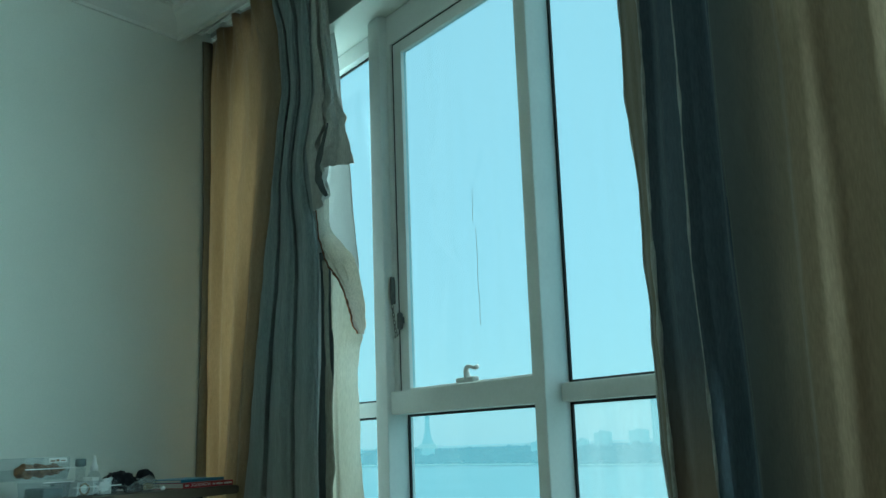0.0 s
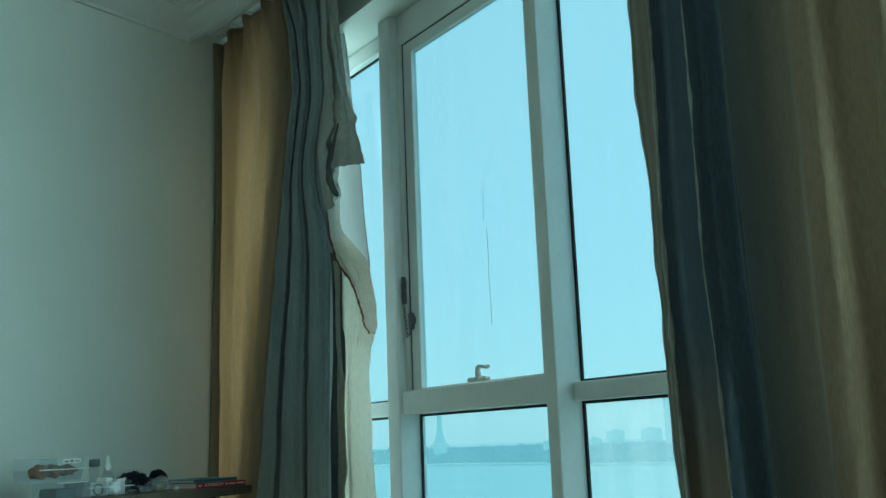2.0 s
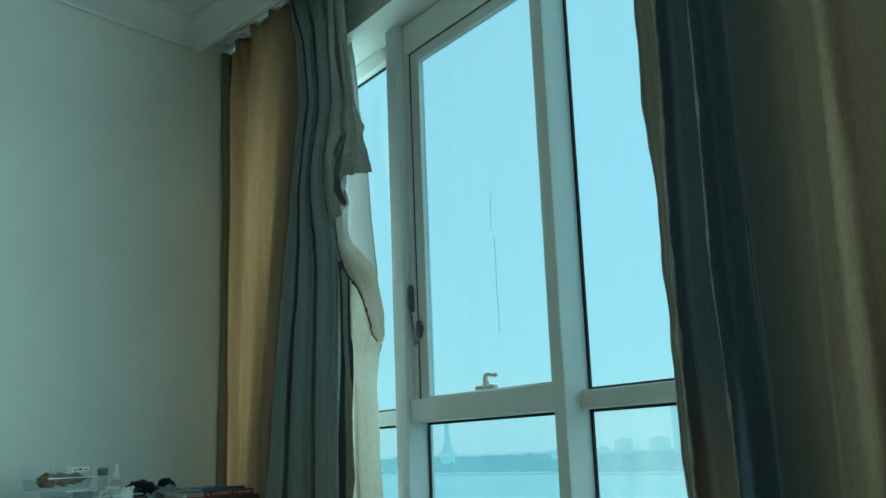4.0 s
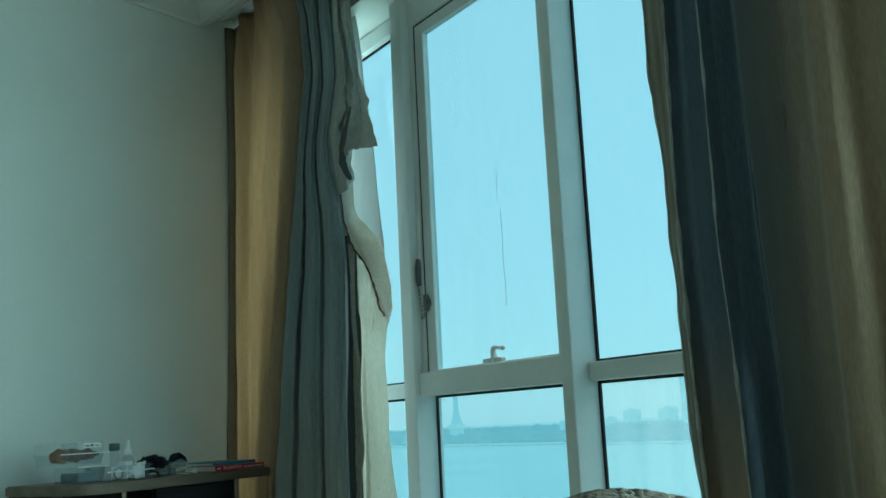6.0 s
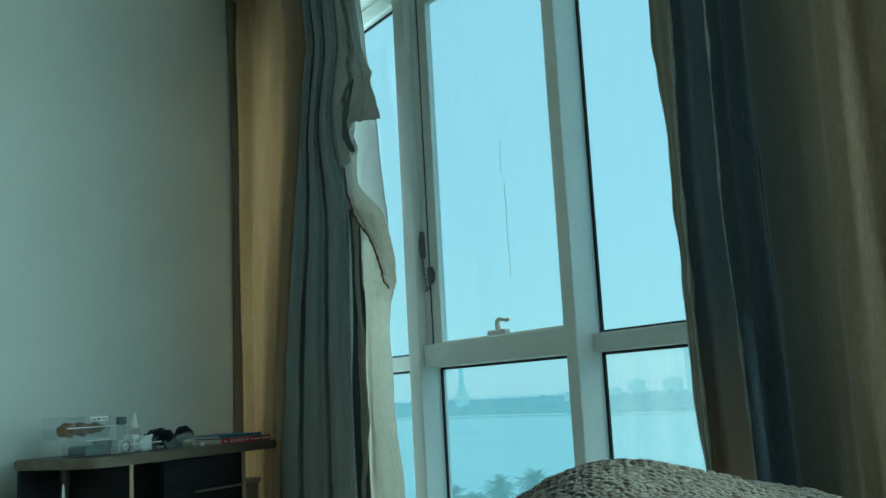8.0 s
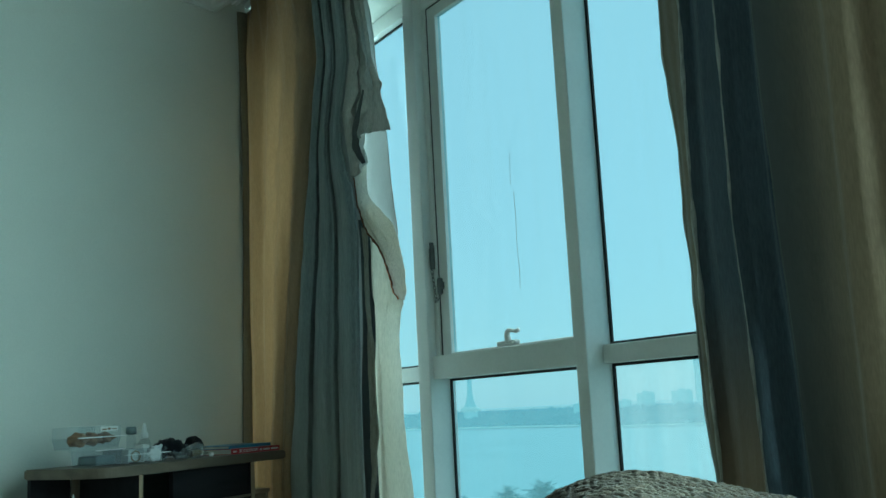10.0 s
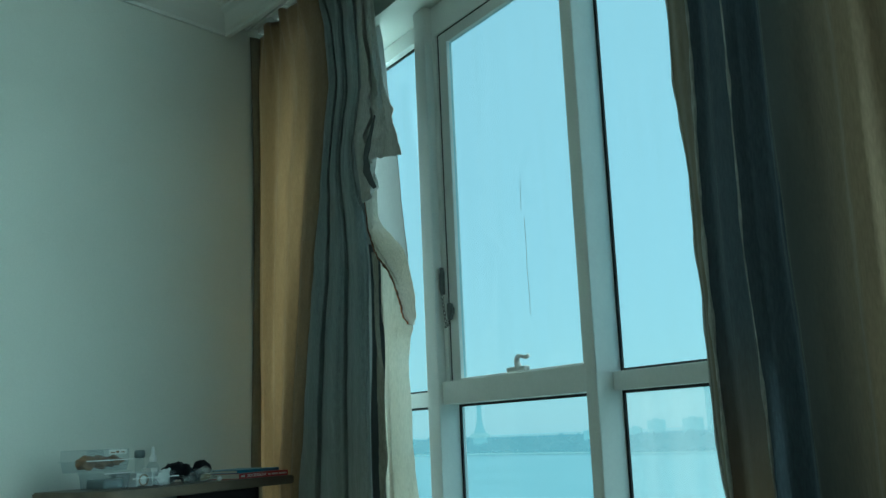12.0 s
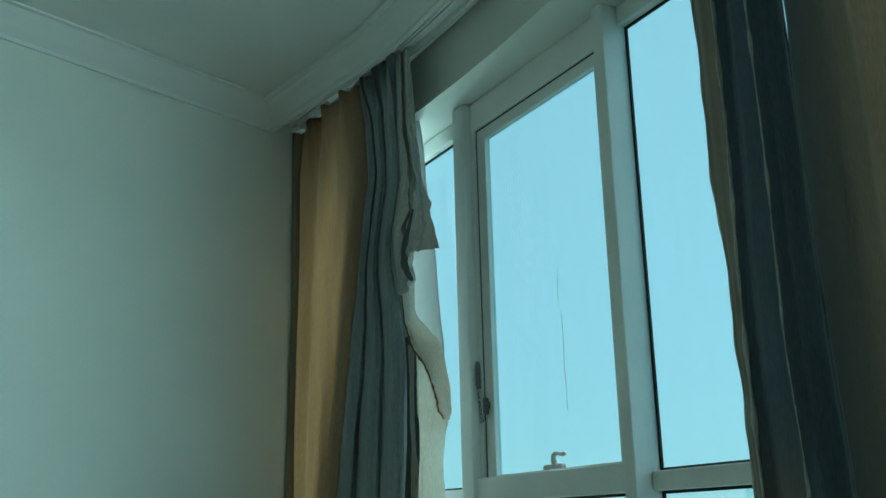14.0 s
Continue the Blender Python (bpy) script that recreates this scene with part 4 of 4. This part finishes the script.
for k in range(14):
    a = k / 14 * math.tau
    blob(bm, (0.05 * math.cos(a) - 0.01, 0.045 * math.sin(a), 0.034 + 0.012 * math.sin(a * 2)), 0.026, (1, 1, 1.15), k * 1.7, 0.5, 2)
part("band", bm, M_BLACK, bundle, "", True)
ball = thing("fabric_ball", "black round fabric bundle beside a clear bag", "bundle", desk_spot(0.588, 0.15))
part("ball", blob(blob(bmesh.new(), (0, 0, 0.045), 0.034, (1.05, 1, 0.95), 2.0, 0.2, 3), (-0.01, 0.01, 0.02), 0.03, (1.2, 1, 0.65), 5.0, 0.3), M_BLACK, ball, "", True)
bag = thing("plastic_bag", "crumpled clear plastic bag with a yellowish thing inside", "bag", desk_spot(0.505, 0.085))
bm = bmesh.new()
blob(bm, (0, 0, 0.024), 0.05, (1.55, 0.8, 0.48), 7.0, 0.9, 3)
part("bag", bm, clear_plastic("bag_film", (0.95, 0.96, 0.95), 0.16), bag, "", False)
part("contents", blob(bmesh.new(), (0.02, -0.005, 0.017), 0.016, (1.5, 0.9, 0.75), 3.0, 0.6), material("yellow_thing", (0.28, 0.22, 0.11), 0.6, 0, 0.15), bag, "yellowish lump", True)
part("knot", blob(bmesh.new(), (0.062, -0.04, 0.009), 0.009, (1.1, 1, 0.9), 1.0, 0.4), M_WHITE, bag, "white knot")


def book(name, label, m, w, d, h, cover, spine_text=False):
    """Local x along the spine, y into the desk."""
    b = thing(name, label, "book", m)
    c = 0.0022
    part("page_block", boxes(((-w / 2 + 0.002, 0.002, c), (w / 2 - 0.002, d - 0.003, h - c))), M_PAGES, b, "cream page block")
    part("cover", boxes(((-w / 2, 0, 0), (w / 2, d, c)), ((-w / 2, 0, h - c), (w / 2, d, h)), ((-w / 2, -0.001, 0.0002), (w / 2, 0.0018, h - 0.0002)), bevel=0.0006), cover, b)
    return b


red = book("book", "red paperback workbook with white title on its spine", desk_spot(0.815, 0.030, turn=-1.5), 0.295, 0.22, 0.021, M_RED)
blue = book("book", "blue paperback lying on a red book", desk_spot(0.805, 0.05, 0.7718, 1.5), 0.27, 0.19, 0.012, M_BLUE)
pad = book("notepad", "white paper pad lying behind the books", desk_spot(0.69, 0.262, turn=6), 0.20, 0.10, 0.030, M_PAPER)

# title on the red spine, reversed left to right as it stands in the place
curve = bpy.data.curves.new("spine_title", "FONT")
curve.body, curve.size, curve.extrude, curve.align_x, curve.align_y = "WORKBOOK", 0.017, 0.0003, "CENTER", "CENTER"
holder = new("spine_title", curve)
dg = bpy.context.evaluated_depsgraph_get()
title_mesh = bpy.data.meshes.new_from_object(holder.evaluated_get(dg))
bpy.data.objects.remove(holder)
bm = bmesh.new()
bm.from_mesh(title_mesh)
bmesh.ops.transform(bm, matrix=Matrix.Translation((-0.048, -0.0018, 0.0105)) @ Matrix.Rotation(radians(90), 4, "X") @ Matrix.Diagonal((-1.12, 1.0, 1, 1)), verts=bm.verts[:])
part("spine_title", bm, M_WHITE, red, "white title lettering, reversed")
for a, b in ((-0.138, -0.118), (0.022, 0.036), (0.044, 0.082), (0.09, 0.138)):
    part("print_bar", boxes(((a, -0.0022, 0.007), (b, -0.0012, 0.0135))), M_PAPER, red, "pale bar of print")

# ---- knitted throw heaped before the window ----
THROW_AT, THROW_R = Vector((1.928, -0.882, -0.007)), Vector((0.66, 0.75, 0)).normalized()
THROW_D = Vector((-THROW_R.y, THROW_R.x, 0))
RIDGE = [(-0.75, 0.02), (-0.55, 0.22), (-0.38, 0.50), (-0.25, 0.655), (-0.133, 0.730), (-0.095, 0.752), (-0.049, 0.768), (0.0, 0.773), (0.081, 0.760), (0.18, 0.741), (0.283, 0.717), (0.40, 0.68), (0.46, 0.60), (0.53, 0.30), (0.57, 0.02)]


def ridge(r):
    for (a, za), (b, zb) in zip(RIDGE, RIDGE[1:]):
        if r <= b:
            return za + (zb - za) * max(0.0, (r - a) / (b - a))
    return 0.02


def throw_height(r, dep):
    h = sum(ridge(r + k * 0.02) for k in (-1, 0, 1)) / 3
    fall = 0.55 * dep * dep + 0.06 * max(0, -dep) if dep < 0 else 1.6 * dep * dep + 30 * max(0.0, dep - 0.15) ** 2
    return max(0.012, h - fall * (1 + 0.2 * math.sin(r * 9)) + 0.006 * noise.noise((r * 7, dep * 7, 0)))


def throw_point(r, dep, lift=0.0):
    return THROW_AT + THROW_R * r + THROW_D * dep + Vector((0, 0, throw_height(r, dep) + lift))


throw = thing("knitted_throw", "chunky grey-beige knitted throw heaped in a mound", "blanket", Matrix.Translation(THROW_AT))
BACK = Matrix.Translation(-THROW_AT)
bm = sheet(90, 70, lambda u, v: BACK @ throw_point(-0.75 + 1.33 * u, -0.62 + 0.95 * v, -0.004))
part("ground_knit", bm, M_YARN, throw, "", True)
# stitches: short plump loops leaning left and right, row by row
verts, faces = [], []
SIDES, RINGS = 6, 5
rnd = random.Random(4)
dep, row = -0.48, 0
while dep < 0.13:
    r = -0.52 + (row % 2) * 0.004
    while r < 0.47:
        p = throw_point(r, dep)
        tx = (throw_point(r + 0.004, dep) - p).normalized()
        ty = (throw_point(r, dep + 0.004) - p).normalized()
        up = tx.cross(ty).normalized()
        lean = 0.75 if row % 2 else -0.75
        lean += rnd.uniform(-0.2, 0.2)
        ax = (tx * math.cos(lean) + ty * math.sin(lean)).normalized()
        sd = up.cross(ax)
        ln, wd = 0.0150 * rnd.uniform(0.85, 1.2), 0.0056 * rnd.uniform(0.85, 1.15)
        base = len(verts)
        c = p + up * (0.003 + rnd.uniform(-0.001, 0.003)) - THROW_AT
        for j in range(RINGS):
            s = -1 + 2 * j / (RINGS - 1)
            rad = wd * (0.35 + 0.65 * math.sqrt(max(0, 1 - s * s)))
            cc = c + ax * ln * s + up * 0.003 * (1 - s * s)
            for k in range(SIDES):
                a = k * math.tau / SIDES
                verts.append(cc + rad * (math.cos(a) * sd + math.sin(a) * up))
        for j in range(RINGS - 1):
            for k in range(SIDES):
                faces.append((base + j * SIDES + k, base + j * SIDES + (k + 1) % SIDES, base + (j + 1) * SIDES + (k + 1) % SIDES, base + (j + 1) * SIDES + k))
        r += 0.0125
    dep += 0.0105
    row += 1
me = bpy.data.meshes.new("stitches")
me.from_pydata([tuple(v) for v in verts], [], faces)
me.materials.append(M_YARN)
me.polygons.foreach_set("use_smooth", [True] * len(me.polygons))
ob = new("stitches", me)
ob.parent = throw
tagged(ob, "", "", "", "stuff")

# ---- outside: bay, far shore, palms below ----
SEA = -20.0
bm = bmesh.new()
box(bm, (-4800, -200, SEA - 2), (4800, 4800, SEA))
solid("water", bm, M_SEA, "calm hazy turquoise bay water", "water", "structure")
bm = prism(bmesh.new(), [(-160, 5), (40, 5), (40, 110), (-100, 118), (-170, 70)], SEA - 1, SEA + 0.4)
solid("ground", bm, M_NEAR, "sandy shore ground below the building", "ground", "structure")

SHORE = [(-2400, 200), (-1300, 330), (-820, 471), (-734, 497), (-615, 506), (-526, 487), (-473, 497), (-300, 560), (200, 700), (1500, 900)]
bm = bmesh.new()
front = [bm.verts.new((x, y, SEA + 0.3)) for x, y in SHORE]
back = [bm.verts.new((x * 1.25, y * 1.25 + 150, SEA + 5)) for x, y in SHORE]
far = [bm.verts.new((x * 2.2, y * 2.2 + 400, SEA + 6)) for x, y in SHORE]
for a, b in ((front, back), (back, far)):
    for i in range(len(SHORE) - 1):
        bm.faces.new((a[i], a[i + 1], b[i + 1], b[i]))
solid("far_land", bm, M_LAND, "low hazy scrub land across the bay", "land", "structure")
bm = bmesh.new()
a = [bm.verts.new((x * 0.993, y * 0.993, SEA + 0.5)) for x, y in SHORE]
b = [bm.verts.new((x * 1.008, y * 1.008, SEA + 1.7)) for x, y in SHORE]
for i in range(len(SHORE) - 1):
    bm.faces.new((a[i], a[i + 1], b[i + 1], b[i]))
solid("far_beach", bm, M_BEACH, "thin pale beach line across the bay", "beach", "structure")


bm = bmesh.new()
a = [bm.verts.new((x * 1.03, y * 1.03, SEA + 2.6 + 0.6 * math.sin(i * 2.3))) for i, (x, y) in enumerate(SHORE)]
b = [bm.verts.new((x * 1.04, y * 1.04, SEA + 3.6 + 0.5 * math.sin(i * 1.7))) for i, (x, y) in enumerate(SHORE)]
for i in range(len(SHORE) - 1):
    bm.faces.new((a[i], a[i + 1], b[i + 1], b[i]))
solid("far_sandbank", bm, M_BEACH, "pale sand bank behind the far beach", "sand bank", "structure")


def shore_at(s):
    k = min(int(s), len(SHORE) - 2)
    f = s - k
    return Vector(SHORE[k]).lerp(Vector(SHORE[k + 1]), f)


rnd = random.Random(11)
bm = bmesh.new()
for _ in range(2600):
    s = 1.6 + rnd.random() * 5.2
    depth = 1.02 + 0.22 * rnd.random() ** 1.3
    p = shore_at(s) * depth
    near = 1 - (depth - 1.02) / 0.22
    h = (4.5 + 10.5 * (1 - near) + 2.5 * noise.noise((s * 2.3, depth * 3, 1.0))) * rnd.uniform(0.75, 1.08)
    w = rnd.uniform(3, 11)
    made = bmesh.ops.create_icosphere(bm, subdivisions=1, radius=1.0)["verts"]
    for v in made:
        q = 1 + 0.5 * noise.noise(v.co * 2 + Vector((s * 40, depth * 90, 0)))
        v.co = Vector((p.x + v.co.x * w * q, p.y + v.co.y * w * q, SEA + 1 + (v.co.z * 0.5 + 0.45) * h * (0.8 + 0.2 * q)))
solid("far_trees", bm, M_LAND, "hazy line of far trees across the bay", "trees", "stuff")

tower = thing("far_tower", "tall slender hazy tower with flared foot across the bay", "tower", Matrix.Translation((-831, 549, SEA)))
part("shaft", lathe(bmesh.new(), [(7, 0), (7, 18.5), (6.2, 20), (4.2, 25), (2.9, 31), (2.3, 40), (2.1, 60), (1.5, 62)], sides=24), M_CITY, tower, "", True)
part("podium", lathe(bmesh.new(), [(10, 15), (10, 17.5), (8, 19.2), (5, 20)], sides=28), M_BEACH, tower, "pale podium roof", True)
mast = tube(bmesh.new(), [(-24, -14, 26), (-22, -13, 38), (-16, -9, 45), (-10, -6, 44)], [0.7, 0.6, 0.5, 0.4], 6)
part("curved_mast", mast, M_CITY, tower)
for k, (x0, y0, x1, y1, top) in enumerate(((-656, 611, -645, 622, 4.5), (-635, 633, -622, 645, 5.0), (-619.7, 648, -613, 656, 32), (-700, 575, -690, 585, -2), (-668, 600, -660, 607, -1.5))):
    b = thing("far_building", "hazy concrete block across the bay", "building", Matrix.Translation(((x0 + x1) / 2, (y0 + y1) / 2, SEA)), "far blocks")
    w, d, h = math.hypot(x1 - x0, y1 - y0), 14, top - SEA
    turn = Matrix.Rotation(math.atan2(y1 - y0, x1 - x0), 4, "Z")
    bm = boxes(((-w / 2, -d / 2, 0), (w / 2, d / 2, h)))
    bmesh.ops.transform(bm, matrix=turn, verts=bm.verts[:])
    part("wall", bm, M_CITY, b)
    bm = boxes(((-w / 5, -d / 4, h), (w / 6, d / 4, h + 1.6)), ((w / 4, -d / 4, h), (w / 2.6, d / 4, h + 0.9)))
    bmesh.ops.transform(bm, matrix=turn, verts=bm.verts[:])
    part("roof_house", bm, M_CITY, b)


def palm(seed):
    rnd = random.Random(seed)
    tr = bmesh.new()
    tube(tr, [(0.25 * math.sin(k * 0.4), 0.15 * math.sin(k * 0.3), k * 1.0) for k in range(9)], [0.32 - 0.014 * k for k in range(9)], 8)
    top = Vector((0.25 * math.sin(3.2), 0.15 * math.sin(2.4), 8.0))
    cr = bmesh.new()
    for f in range(90):
        az, el = rnd.uniform(0, math.tau), rnd.uniform(-0.95, 1.3)
        ln = rnd.uniform(2.6, 3.9)
        pts = []
        for j in range(7):
            s = j / 6
            out = ln * s * math.cos(el)
            pts.append(top + Vector((out * math.cos(az), out * math.sin(az), ln * s * math.sin(el) - 1.1 * s * s)))
        side = Vector((-math.sin(az), math.cos(az), 0))
        for j in range(6):
            for n in range(2):
                a = pts[j].lerp(pts[j + 1], n / 2)
                b = pts[j].lerp(pts[j + 1], n / 2 + 0.3)
                l = 0.85 * math.sin(math.pi * (0.12 + 0.8 * (j + n / 2) / 6))
                for sg in (-1, 1):
                    tip = a + side * sg * l + (pts[j + 1] - pts[j]).normalized() * l * 0.6 - Vector((0, 0, 0.25 * l))
                    cr.faces.new([cr.verts.new(v) for v in (a, b, tip)])
    return tr, cr


for k, (x, y, top) in enumerate(((-119.4, 84.6, -13.0), (-116.3, 88.8, -12.4), (-123.4, 78.9, -14.0), (-115.0, 91.0, -13.3), (-121.5, 81.5, -14.9))):
    tr, cr = palm(20 + k)
    t = thing("palm_tree", "hazy green palm tree on the shore below", "palm tree", Matrix.Translation((x, y, SEA + 0.39)), "palms on the shore")
    scale = (top - SEA) / 8.6
    for bm in (tr, cr):
        bmesh.ops.scale(bm, vec=(1, 1, scale), verts=bm.verts[:])
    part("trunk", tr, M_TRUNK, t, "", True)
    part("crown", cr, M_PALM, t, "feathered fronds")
